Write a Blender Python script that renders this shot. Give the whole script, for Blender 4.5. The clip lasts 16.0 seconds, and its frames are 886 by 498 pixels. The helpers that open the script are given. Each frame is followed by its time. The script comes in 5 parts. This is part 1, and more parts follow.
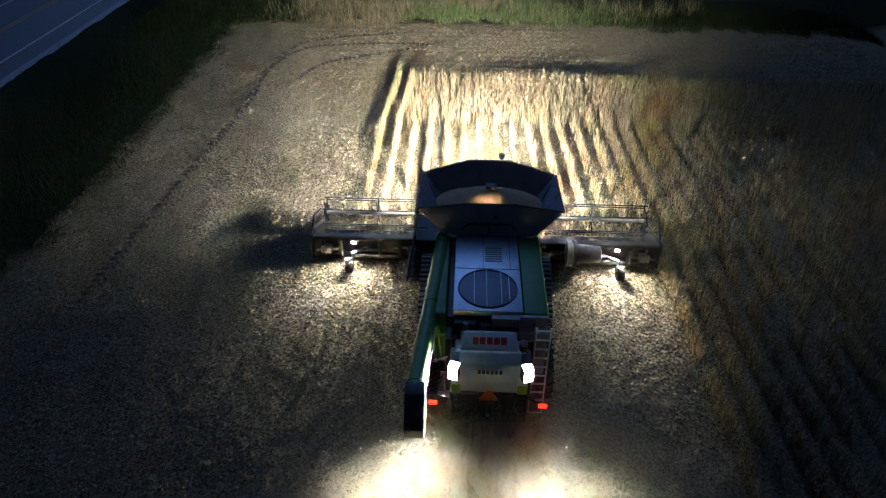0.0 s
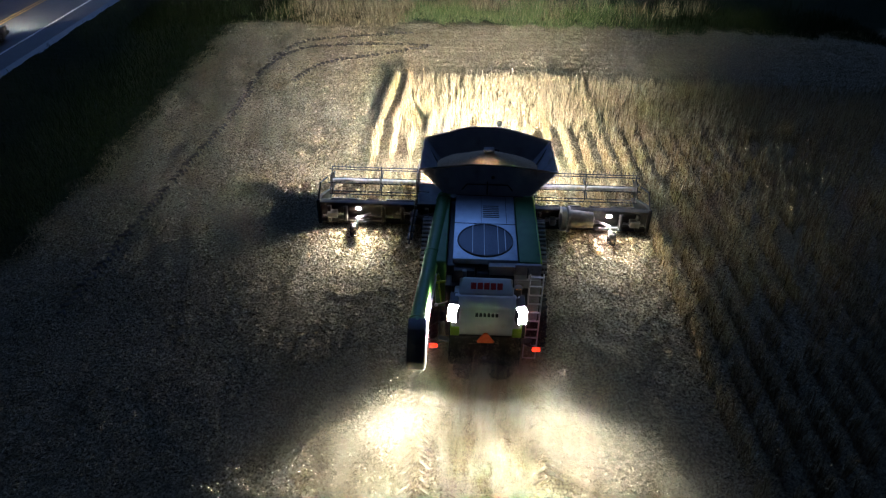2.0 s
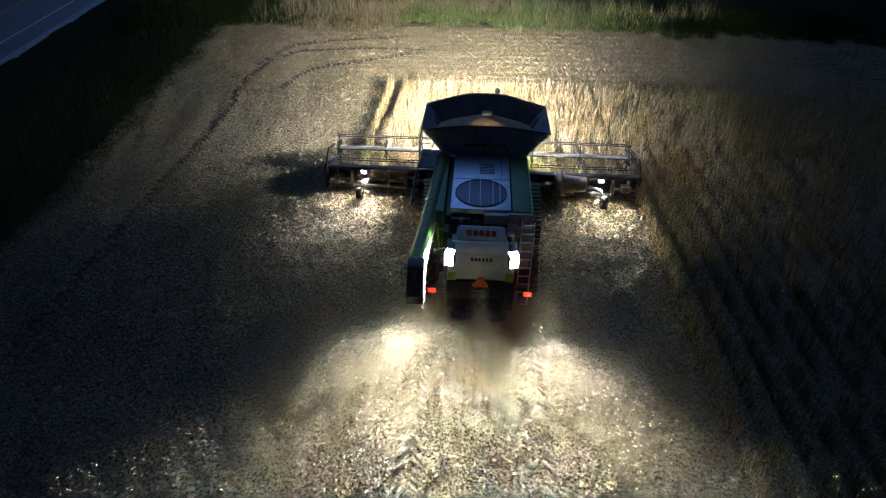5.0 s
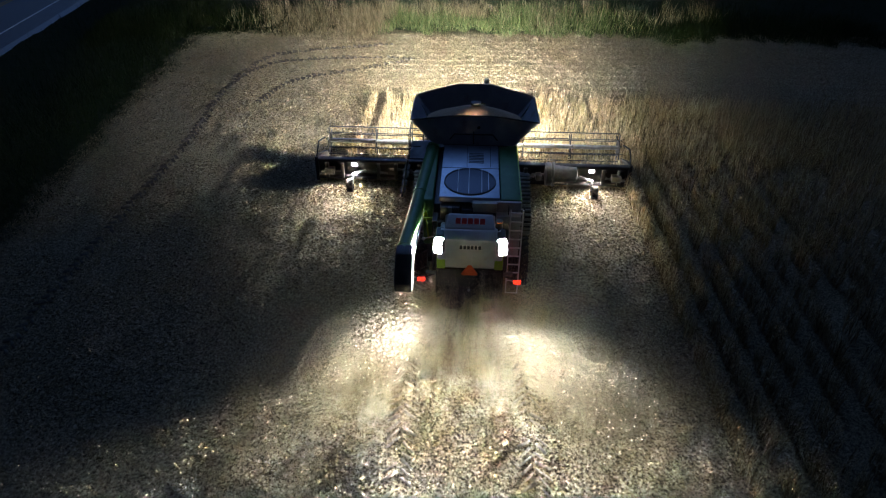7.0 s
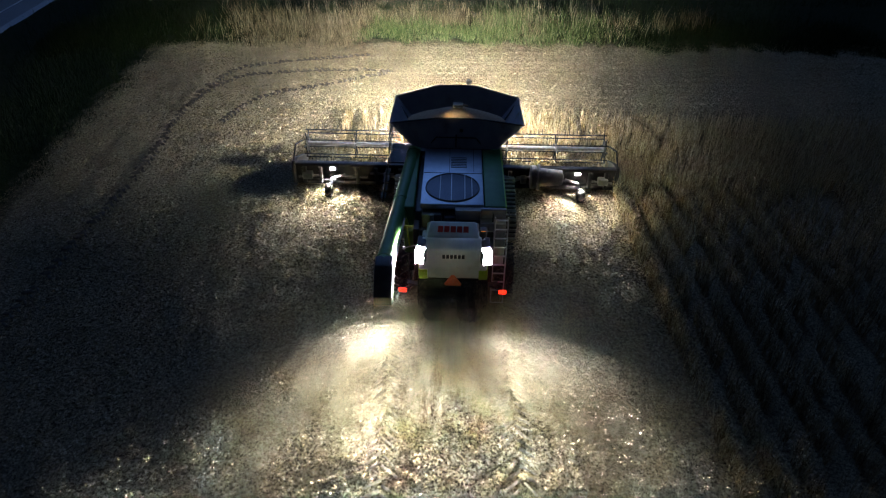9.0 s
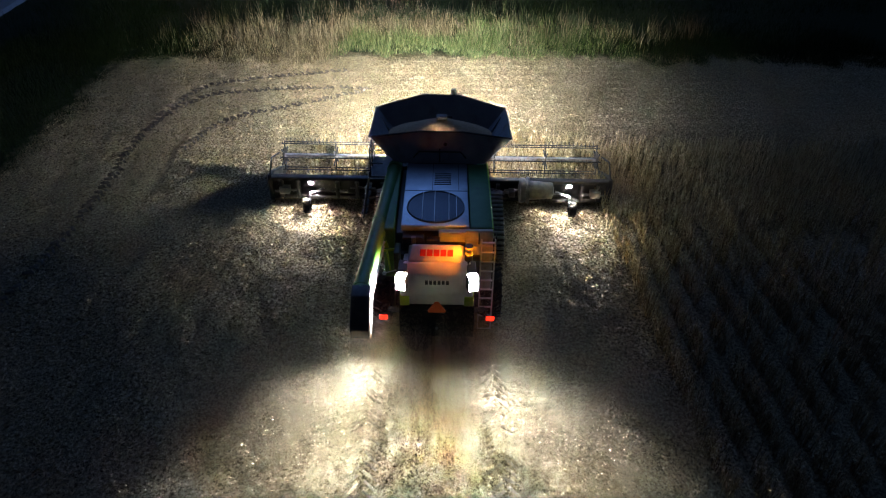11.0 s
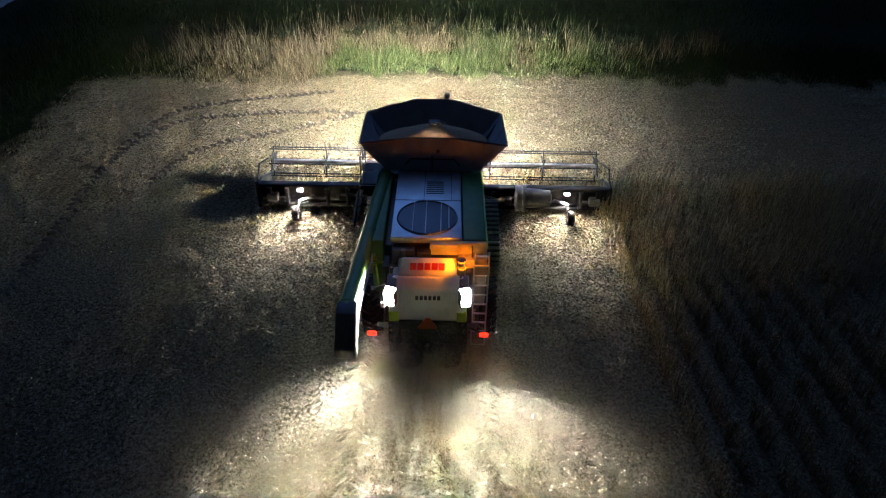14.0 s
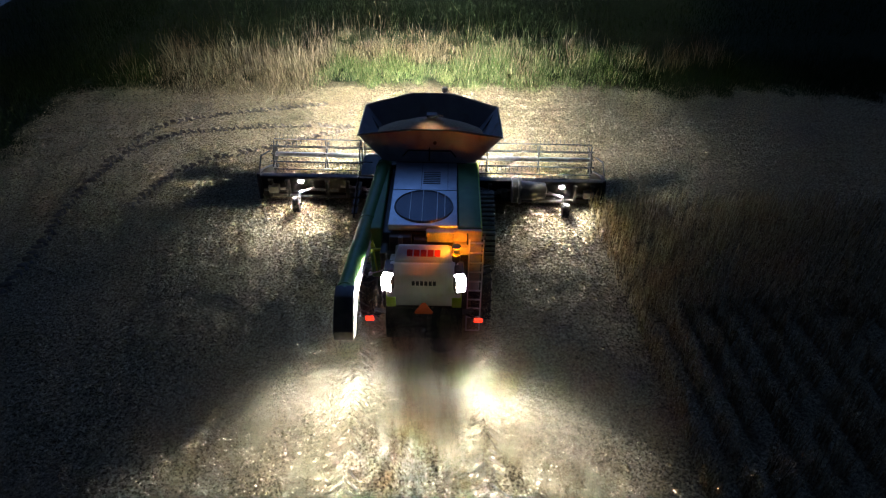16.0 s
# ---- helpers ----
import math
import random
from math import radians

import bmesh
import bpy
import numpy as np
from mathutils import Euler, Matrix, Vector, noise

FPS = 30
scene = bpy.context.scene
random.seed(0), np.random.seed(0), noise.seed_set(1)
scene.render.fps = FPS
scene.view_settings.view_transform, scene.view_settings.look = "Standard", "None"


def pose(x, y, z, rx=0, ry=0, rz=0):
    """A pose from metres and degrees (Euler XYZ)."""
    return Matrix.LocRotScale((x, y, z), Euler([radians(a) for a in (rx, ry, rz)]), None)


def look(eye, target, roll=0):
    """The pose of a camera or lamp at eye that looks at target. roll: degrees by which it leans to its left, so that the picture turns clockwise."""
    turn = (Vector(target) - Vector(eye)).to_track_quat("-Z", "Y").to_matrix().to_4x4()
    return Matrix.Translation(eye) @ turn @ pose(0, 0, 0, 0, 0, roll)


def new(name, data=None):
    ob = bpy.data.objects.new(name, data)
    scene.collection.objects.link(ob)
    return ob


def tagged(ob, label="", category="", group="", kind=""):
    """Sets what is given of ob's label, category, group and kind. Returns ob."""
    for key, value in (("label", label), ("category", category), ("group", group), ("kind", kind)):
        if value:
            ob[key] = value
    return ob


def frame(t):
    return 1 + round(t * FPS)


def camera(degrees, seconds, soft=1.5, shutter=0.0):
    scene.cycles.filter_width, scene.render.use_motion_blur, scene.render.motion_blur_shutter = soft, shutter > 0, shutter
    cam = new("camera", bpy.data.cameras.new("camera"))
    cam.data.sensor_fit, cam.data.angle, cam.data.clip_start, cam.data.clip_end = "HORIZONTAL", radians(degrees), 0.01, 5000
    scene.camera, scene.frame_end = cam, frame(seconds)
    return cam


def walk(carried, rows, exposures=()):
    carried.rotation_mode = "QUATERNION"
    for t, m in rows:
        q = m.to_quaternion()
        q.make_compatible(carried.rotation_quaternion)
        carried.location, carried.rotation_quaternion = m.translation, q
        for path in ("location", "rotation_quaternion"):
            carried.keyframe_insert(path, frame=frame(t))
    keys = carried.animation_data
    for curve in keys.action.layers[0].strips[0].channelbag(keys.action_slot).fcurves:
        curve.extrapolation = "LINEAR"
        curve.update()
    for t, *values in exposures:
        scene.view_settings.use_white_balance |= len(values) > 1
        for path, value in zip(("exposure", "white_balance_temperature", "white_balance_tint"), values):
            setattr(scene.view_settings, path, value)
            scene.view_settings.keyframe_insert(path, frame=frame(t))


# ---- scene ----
cam = camera(68.69, 16.0, soft=1.15, shutter=0.4)
PATH = [
    (0, (-2.001, -20.982, 14.107), (-2.0311, -19.3667, 12.9272), 0.43),
    (0.5, (-2.033, -20.562, 13.978), (-2.0600, -18.9454, 12.7999), 0.68),
    (1, (-2.036, -20.299, 13.876), (-2.0613, -18.6829, 12.6980), 0.75),
    (1.5, (-2.017, -20.116, 13.811), (-2.0445, -18.5001, 12.6332), 0.75),
    (2, (-1.992, -19.916, 13.761), (-2.0200, -18.3000, 12.5829), 0.73),
    (2.5, (-1.966, -19.661, 13.725), (-1.9957, -18.0468, 12.5450), 0.77),
    (3, (-1.953, -19.339, 13.690), (-1.9816, -17.7251, 12.5082), 0.77),
    (3.5, (-1.925, -18.967, 13.647), (-1.9551, -17.3542, 12.4640), 0.82),
    (4, (-1.902, -18.545, 13.586), (-1.9325, -16.9329, 12.4018), 0.84),
    (6.5, (-1.675, -16.233, 13.211), (-1.6959, -14.6192, 12.0300), 0.40),
    (7, (-1.667, -15.609, 13.160), (-1.6750, -13.9958, 11.9779), 0.40),
    (7.5, (-1.665, -14.958, 13.122), (-1.6600, -13.3454, 11.9388), 0.50),
    (8, (-1.661, -14.279, 13.076), (-1.6431, -12.6679, 11.8910), 0.66),
    (8.5, (-1.640, -13.555, 13.011), (-1.6113, -11.9454, 11.8242), 0.82),
    (9, (-1.595, -12.808, 12.939), (-1.5534, -11.1987, 11.7525), 0.84),
    (11.5, (-1.306, -9.235, 12.740), (-1.2244, -7.6296, 11.5492), 0.93),
    (12, (-1.280, -8.555, 12.694), (-1.1956, -6.9504, 11.5031), 1.00),
    (12.5, (-1.253, -7.969, 12.646), (-1.1675, -6.3640, 11.4558), 1.05),
    (13, (-1.204, -7.469, 12.604), (-1.1189, -5.8632, 11.4145), 1.00),
    (13.5, (-1.137, -7.042, 12.575), (-1.0530, -5.4361, 11.3866), 1.01),
    (14, (-1.095, -6.659, 12.556), (-1.0116, -5.0526, 11.3681), 1.02),
    (14.5, (-1.067, -6.301, 12.550), (-0.9823, -4.6945, 11.3619), 1.04),
    (15, (-1.034, -5.967, 12.555), (-0.9479, -4.3602, 11.3667), 1.09),
    (15.5, (-1.011, -5.635, 12.566), (-0.9234, -4.0275, 11.3785), 1.15),
    (16, (-0.998, -5.319, 12.578), (-0.9090, -3.7114, 11.3913), 1.18),
]
walk(cam, [(t, look(eye, target, roll)) for t, eye, target, roll in PATH], exposures=[(0, 0.33), (2, 0.28), (4, 0.16), (6.5, 0.06), (9, 0.0), (16, 0.0)])

# the drive of the harvester: seconds, x, y, turn in degrees
DRIVE = [
    (0, -0.898, -2.517, -1.11),
    (0.5, -0.910, -1.871, -1.15),
    (1, -0.901, -1.161, -1.27),
    (1.5, -0.908, -0.451, -1.17),
    (2, -0.896, 0.250, -1.16),
    (2.5, -0.899, 0.958, -1.11),
    (3, -0.881, 1.645, -1.13),
    (3.5, -0.869, 2.317, -1.24),
    (4, -0.849, 3.021, -1.45),
    (6.5, -0.653, 6.055, -2.25),
    (7, -0.665, 6.602, -2.35),
    (7.5, -0.664, 7.095, -2.39),
    (8, -0.662, 7.659, -2.42),
    (8.5, -0.661, 8.154, -2.39),
    (9, -0.634, 8.576, -2.43),
    (11.5, -0.519, 10.490, -2.80),
    (12, -0.519, 10.887, -2.87),
    (12.5, -0.512, 11.298, -2.98),
    (13, -0.491, 11.718, -2.96),
    (13.5, -0.467, 12.132, -2.97),
    (14, -0.450, 12.569, -2.88),
    (14.5, -0.429, 13.037, -2.95),
    (15, -0.410, 13.471, -2.99),
    (15.5, -0.383, 13.949, -3.09),
    (16, -0.353, 14.497, -3.18),
]


# ---- light: deep dusk sky; all else comes from the machine's own lamps ----
world = bpy.data.worlds.new("dusk")
scene.world = world
world.use_nodes = True
wt = world.node_tree
back = wt.nodes["Background"]
# afterglow: a blue sky that is brightest low over the field's far end and fades all round
co = wt.nodes.new("ShaderNodeTexCoord")
dot = wt.nodes.new("ShaderNodeVectorMath")
dot.operation = "DOT_PRODUCT"
dot.inputs[1].default_value = Vector((-0.10, 0.74, 0.67)).normalized()
wt.links.new(co.outputs["Generated"], dot.inputs[0])
fade = wt.nodes.new("ShaderNodeValToRGB")
fade.color_ramp.interpolation = "EASE"
fade.color_ramp.elements[0].position, fade.color_ramp.elements[0].color = 0.86, (0.0050, 0.0072, 0.015, 1)
fade.color_ramp.elements[1].position, fade.color_ramp.elements[1].color = 1.0, (0.22, 0.46, 1.15, 1)
wt.links.new(dot.outputs["Value"], fade.inputs[0])
wt.links.new(fade.outputs[0], back.inputs["Color"])
back.inputs["Strength"].default_value = 1.0
scene.view_settings.exposure = 0.0

FRONT_GLOW, FLOOD_GLOW, SIDE_GLOW, SIDE_FAINT, REAR_GLOW, HEADER_GLOW, AMBER_GLOW = 125000.0, 118000.0, 32000.0, 14000.0, 33000.0, 8500.0, 620.0


# ---- materials ----
def surface(name, c1, c2, scale=6.0, rough=0.6, metal=0.0, bump=0.15, fine=60.0, spec=0.5, dirt=None, dirt_at=0.62):
    """Two colours mixed by broad and fine noise, with fine relief; dirt: a third colour in patches."""
    m = bpy.data.materials.new(name)
    m.use_nodes = True
    nt = m.node_tree
    b = nt.nodes["Principled BSDF"]
    co = nt.nodes.new("ShaderNodeTexCoord")
    n1 = nt.nodes.new("ShaderNodeTexNoise")
    n2 = nt.nodes.new("ShaderNodeTexNoise")
    n1.inputs["Scale"].default_value, n1.inputs["Detail"].default_value = scale, 4
    n2.inputs["Scale"].default_value, n2.inputs["Detail"].default_value = fine, 3
    for n in (n1, n2):
        nt.links.new(co.outputs["Object"], n.inputs["Vector"])
    mx = nt.nodes.new("ShaderNodeMath")
    mx.operation = "MULTIPLY_ADD"
    nt.links.new(n2.outputs["Fac"], mx.inputs[0])
    mx.inputs[1].default_value = 0.5
    nt.links.new(n1.outputs["Fac"], mx.inputs[2])
    ramp = nt.nodes.new("ShaderNodeValToRGB")
    ramp.color_ramp.elements[0].position, ramp.color_ramp.elements[1].position = 0.55, 0.95
    ramp.color_ramp.elements[0].color, ramp.color_ramp.elements[1].color = (*c1, 1), (*c2, 1)
    nt.links.new(mx.outputs[0], ramp.inputs[0])
    colour = ramp.outputs[0]
    if dirt:
        n3 = nt.nodes.new("ShaderNodeTexNoise")
        n3.inputs["Scale"].default_value, n3.inputs["Detail"].default_value = scale * 0.7, 7
        nt.links.new(co.outputs["Object"], n3.inputs["Vector"])
        r3 = nt.nodes.new("ShaderNodeValToRGB")
        r3.color_ramp.elements[0].position, r3.color_ramp.elements[1].position = dirt_at - 0.1, dirt_at + 0.1
        nt.links.new(n3.outputs["Fac"], r3.inputs[0])
        mix = nt.nodes.new("ShaderNodeMixRGB")
        mix.inputs[2].default_value = (*dirt, 1)
        nt.links.new(r3.outputs[0], mix.inputs[0])
        nt.links.new(colour, mix.inputs[1])
        colour = mix.outputs[0]
    nt.links.new(colour, b.inputs["Base Color"])
    b.inputs["Roughness"].default_value, b.inputs["Metallic"].default_value = rough, metal
    b.inputs["Specular IOR Level"].default_value = spec
    bp = nt.nodes.new("ShaderNodeBump")
    bp.inputs["Strength"].default_value, bp.inputs["Distance"].default_value = bump, 0.01
    nt.links.new(n2.outputs["Fac"], bp.inputs["Height"])
    nt.links.new(bp.outputs[0], b.inputs["Normal"])
    return m


def islands(name, stops, rough=0.8, translucent=0.0):
    """A colour for each separate piece, drawn from the stops."""
    m = bpy.data.materials.new(name)
    m.use_nodes = True
    nt = m.node_tree
    b = nt.nodes["Principled BSDF"]
    g = nt.nodes.new("ShaderNodeNewGeometry")
    ramp = nt.nodes.new("ShaderNodeValToRGB")
    el = ramp.color_ramp.elements
    el[0].position, el[0].color = stops[0][0], (*stops[0][1], 1)
    el[1].position, el[1].color = stops[-1][0], (*stops[-1][1], 1)
    for p, c in stops[1:-1]:
        e = el.new(p)
        e.color = (*c, 1)
    nt.links.new(g.outputs["Random Per Island"], ramp.inputs[0])
    nt.links.new(ramp.outputs[0], b.inputs["Base Color"])
    b.inputs["Roughness"].default_value = rough
    b.inputs["Specular IOR Level"].default_value = 0.15
    if translucent:
        tr = nt.nodes.new("ShaderNodeBsdfTranslucent")
        nt.links.new(ramp.outputs[0], tr.inputs["Color"])
        mix = nt.nodes.new("ShaderNodeMixShader")
        mix.inputs[0].default_value = translucent
        nt.links.new(b.outputs[0], mix.inputs[1])
        nt.links.new(tr.outputs[0], mix.inputs[2])
        nt.links.new(mix.outputs[0], nt.nodes["Material Output"].inputs["Surface"])
    return m


def glow(name, colour, strength):
    m = bpy.data.materials.new(name)
    m.use_nodes = True
    b = m.node_tree.nodes["Principled BSDF"]
    b.inputs["Base Color"].default_value = (0.02, 0.02, 0.02, 1)
    b.inputs["Emission Color"].default_value = (*colour, 1)
    b.inputs["Emission Strength"].default_value = strength
    return m


GREEN = surface("green_paint", (0.08, 0.22, 0.065), (0.11, 0.29, 0.09), 3, 0.5, 0, 0.03, dirt=(0.10, 0.095, 0.07), dirt_at=0.72)
LIME = surface("lime_paint", (0.30, 0.50, 0.03), (0.38, 0.58, 0.05), 4, 0.35, 0, 0.03)
WHITE = surface("white_paint", (0.68, 0.69, 0.68), (0.78, 0.78, 0.77), 3, 0.35, 0, 0.03, dirt=(0.50, 0.47, 0.40), dirt_at=0.7)
DECK = surface("deck_paint", (0.40, 0.45, 0.52), (0.52, 0.57, 0.64), 4, 0.42, 0.75, 0.05, dirt=(0.40, 0.38, 0.33), dirt_at=0.72)
DARK = surface("dark_metal", (0.018, 0.019, 0.02), (0.03, 0.03, 0.031), 5, 0.5, 0, 0.1, dirt=(0.06, 0.052, 0.042), dirt_at=0.70)
GREY = surface("grey_paint", (0.09, 0.09, 0.095), (0.15, 0.15, 0.155), 5, 0.45, 0, 0.08, dirt=(0.17, 0.15, 0.12), dirt_at=0.62)
NOOK = surface("pale_grey_paint", (0.30, 0.30, 0.30), (0.40, 0.40, 0.39), 5, 0.45, 0, 0.05, dirt=(0.2, 0.17, 0.13), dirt_at=0.66)
TANK = surface("tank_sheet", (0.24, 0.27, 0.31), (0.34, 0.37, 0.41), 2.5, 0.45, 0.15, 0.05, dirt=(0.17, 0.14, 0.10), dirt_at=0.66)
STEEL = surface("bare_steel", (0.22, 0.22, 0.23), (0.34, 0.34, 0.35), 8, 0.35, 0.85, 0.05, dirt=(0.30, 0.25, 0.17), dirt_at=0.66)
ALU = surface("aluminium", (0.62, 0.62, 0.63), (0.74, 0.74, 0.74), 8, 0.4, 0.3, 0.03)
BLACK = surface("black_plastic", (0.007, 0.007, 0.008), (0.013, 0.012, 0.012), 6, 0.6, 0, 0.1, spec=0.2, dirt=(0.03, 0.026, 0.02), dirt_at=0.72)
RUBBER = surface("rubber", (0.02, 0.02, 0.02), (0.04, 0.037, 0.033), 6, 0.85, 0, 0.3, dirt=(0.13, 0.10, 0.07), dirt_at=0.58)
CLEAT = surface("pale_cleat", (0.16, 0.15, 0.13), (0.32, 0.30, 0.26), 8, 0.7, 0, 0.2)
MESH = surface("screen_mesh", (0.07, 0.08, 0.10), (0.11, 0.12, 0.15), 30, 0.4, 0.75, 0.3, fine=220)
RED = surface("red_letter", (0.55, 0.03, 0.02), (0.62, 0.045, 0.03), 6, 0.4, 0, 0.02)
INK = surface("dark_letter", (0.03, 0.03, 0.035), (0.045, 0.045, 0.05), 6, 0.4, 0, 0.02)
ORANGE = surface("reflective_orange", (0.75, 0.10, 0.02), (0.85, 0.15, 0.03), 6, 0.4, 0, 0.02)
GRAIN = surface("grain", (0.44, 0.28, 0.15), (0.60, 0.41, 0.24), 14, 0.8, 0, 0.9, fine=90)
GLASS = surface("cab_glass", (0.015, 0.018, 0.022), (0.02, 0.024, 0.03), 3, 0.08, 0, 0.0)
HEAD_LAMP = glow("head_lamp", (1.0, 0.985, 0.93), FRONT_GLOW)
FLOOD_LAMP = glow("flood_lamp", (1.0, 0.985, 0.93), FLOOD_GLOW)
SIDE_LAMP = glow("side_lamp", (0.98, 0.98, 0.94), SIDE_GLOW)
TANK_LAMP = glow("tank_lamp", (1.0, 0.90, 0.80), 330.0)
FAINT_LAMP = glow("faint_side_lamp", (0.98, 0.98, 0.94), SIDE_FAINT)
REAR_LAMP = glow("rear_lamp", (1.0, 0.985, 0.90), REAR_GLOW)
HEADER_LAMP = glow("header_lamp", (1.0, 0.98, 0.92), HEADER_GLOW)
TAIL_LAMP = glow("tail_lamp", (1.0, 0.03, 0.01), 2.4)
AMBER_LAMP = glow("amber_lamp", (1.0, 0.21, 0.004), AMBER_GLOW)
AMBER_DOME = glow("amber_dome", (1.0, 0.24, 0.012), 3.2)
CROP = islands("dry_crop", [(0.0, (0.10, 0.07, 0.036)), (0.35, (0.28, 0.21, 0.11)), (0.75, (0.45, 0.36, 0.21)), (1.0, (0.60, 0.50, 0.33))], 0.75, 0.25)
STRAW = islands("straw_bits", [(0.0, (0.07, 0.055, 0.034)), (0.4, (0.20, 0.158, 0.092)), (0.8, (0.32, 0.265, 0.155)), (1.0, (0.42, 0.355, 0.22))], 0.85)
CHAFF = islands("flying_chaff", [(0.0, (0.36, 0.30, 0.20)), (0.5, (0.54, 0.47, 0.33)), (1.0, (0.68, 0.61, 0.46))], 0.9, 0.45)
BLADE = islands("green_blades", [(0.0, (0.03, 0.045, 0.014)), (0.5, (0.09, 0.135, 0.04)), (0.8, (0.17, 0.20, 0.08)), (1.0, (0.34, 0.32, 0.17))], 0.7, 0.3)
DRYBLADE = islands("dry_blades", [(0.0, (0.07, 0.055, 0.03)), (0.6, (0.19, 0.155, 0.085)), (1.0, (0.42, 0.36, 0.22))], 0.8, 0.3)
LEAF = islands("shrub_leaves", [(0.0, (0.02, 0.035, 0.012)), (0.6, (0.05, 0.08, 0.025)), (1.0, (0.10, 0.13, 0.05))], 0.7, 0.2)
# a darker copy of the green blades: lack of lamplight put into the colour
UNLIT_BLADE = islands("unlit_green_blades", [(0.0, (0.010, 0.018, 0.006)), (0.6, (0.022, 0.040, 0.012)), (1.0, (0.035, 0.045, 0.018))], 0.8, 0.2)
CARPAINT = surface("dark_car_paint", (0.012, 0.012, 0.015), (0.016, 0.016, 0.02), 3, 0.3, 0, 0.01)
CAR_TAIL = glow("car_tail_lamp", (1.0, 0.22, 0.015), 4.5)
CAR_LAMP = glow("car_head_lamp", (1.0, 0.95, 0.85), 16000.0)
BARK = surface("bark", (0.05, 0.04, 0.03), (0.11, 0.09, 0.07), 12, 0.9, 0, 0.6)
RUTSOIL = surface("dark_rut_soil", (0.07, 0.058, 0.044), (0.15, 0.125, 0.09), 9, 0.95, 0, 0.5)
CLOD = surface("pressed_soil", (0.19, 0.16, 0.115), (0.33, 0.285, 0.21), 9, 0.95, 0, 0.5)
ASPHALT = surface("asphalt", (0.045, 0.047, 0.052), (0.065, 0.067, 0.072), 1.2, 0.48, 0, 0.4, fine=80)
LINEW = surface("road_line_white", (0.55, 0.55, 0.55), (0.75, 0.75, 0.74), 10, 0.6, 0, 0.1)
LINEY = surface("road_line_yellow", (0.42, 0.24, 0.04), (0.55, 0.33, 0.06), 10, 0.6, 0, 0.1)


def dust_material():
    """Airborne dust: see-through where thin; its density runs in streaks out from the spreader and thins towards the rims."""
    m = bpy.data.materials.new("airborne_dust")
    m.use_nodes = True
    nt = m.node_tree
    nt.nodes.remove(nt.nodes["Principled BSDF"])
    co = nt.nodes.new("ShaderNodeTexCoord")
    xyz = nt.nodes.new("ShaderNodeSeparateXYZ")
    nt.links.new(co.outputs["Object"], xyz.inputs[0])
    info = nt.nodes.new("ShaderNodeObjectInfo")

    def calc(op, a, b_=None, c=None):
        n = nt.nodes.new("ShaderNodeMath")
        n.operation = op
        for k, v in enumerate((a, b_, c)):
            if v is None:
                continue
            if isinstance(v, (int, float)):
                n.inputs[k].default_value = v
            else:
                nt.links.new(v, n.inputs[k])
        return n.outputs[0]

    def ease(v, lo, hi):
        r = nt.nodes.new("ShaderNodeMapRange")
        r.interpolation_type = "SMOOTHSTEP"
        r.inputs["From Min"].default_value, r.inputs["From Max"].default_value = lo, hi
        nt.links.new(v, r.inputs["Value"])
        return r.outputs[0]

    def noise_at(vec, scale, detail, shift):
        n = nt.nodes.new("ShaderNodeTexNoise")
        n.noise_dimensions = "4D"
        n.inputs["Scale"].default_value, n.inputs["Detail"].default_value, n.inputs["Distortion"].default_value = scale, detail, 0.5
        nt.links.new(vec, n.inputs["Vector"])
        nt.links.new(calc("MULTIPLY_ADD", info.outputs["Random"], 40.0, shift), n.inputs["W"])
        return n.outputs["Fac"]

    y = calc("MULTIPLY_ADD", xyz.outputs["Y"], -1.0, -6.6)
    x = xyz.outputs["X"]
    r = calc("SQRT", calc("ADD", calc("MULTIPLY", x, x), calc("MULTIPLY", y, y)))
    a = calc("ARCTAN2", x, y)
    polar = nt.nodes.new("ShaderNodeCombineXYZ")
    nt.links.new(calc("MULTIPLY", a, 6.0), polar.inputs[0])
    nt.links.new(calc("MULTIPLY", r, 0.30), polar.inputs[1])
    streak = noise_at(polar.outputs[0], 1.3, 4, 0.0)
    billow = noise_at(co.outputs["Object"], 0.7, 5, 7.0)
    wide = calc("ABSOLUTE", a)
    lobes = calc("MULTIPLY_ADD", ease(wide, 0.22, 0.58), 0.55, 0.45)
    beside = calc("MULTIPLY_ADD", ease(wide, 0.70, 0.95), -0.72, 1.0)
    reach = calc("MULTIPLY_ADD", ease(wide, 0.15, 0.62), 3.6, 4.6)
    far = calc("DIVIDE", r, reach)
    rims = calc("MULTIPLY", calc("MULTIPLY", ease(r, 1.1, 2.6), calc("SUBTRACT", 1.0, ease(far, 0.45, 1.05))), calc("SUBTRACT", 1.0, ease(wide, 0.95, 1.3)))
    body = calc("MULTIPLY", calc("MULTIPLY_ADD", ease(streak, 0.32, 0.68), 0.70, 0.30), calc("MULTIPLY_ADD", ease(billow, 0.30, 0.66), 0.60, 0.40))
    dense = calc("MULTIPLY", calc("MULTIPLY", body, rims), calc("MULTIPLY", calc("MULTIPLY", lobes, beside), 0.20))
    # the grains face every way: the sheet is lit like a cloud, not like a floor
    scat = nt.nodes.new("ShaderNodeTexNoise")
    scat.inputs["Scale"].default_value, scat.inputs["Detail"].default_value = 2.2, 4
    nt.links.new(co.outputs["Object"], scat.inputs["Vector"])
    facing = nt.nodes.new("ShaderNodeVectorMath")
    facing.operation = "MULTIPLY_ADD"
    nt.links.new(scat.outputs["Color"], facing.inputs[0])
    facing.inputs[1].default_value, facing.inputs[2].default_value = (0.5, 0.5, 0.5), (-0.25, 0.25, 0.25)
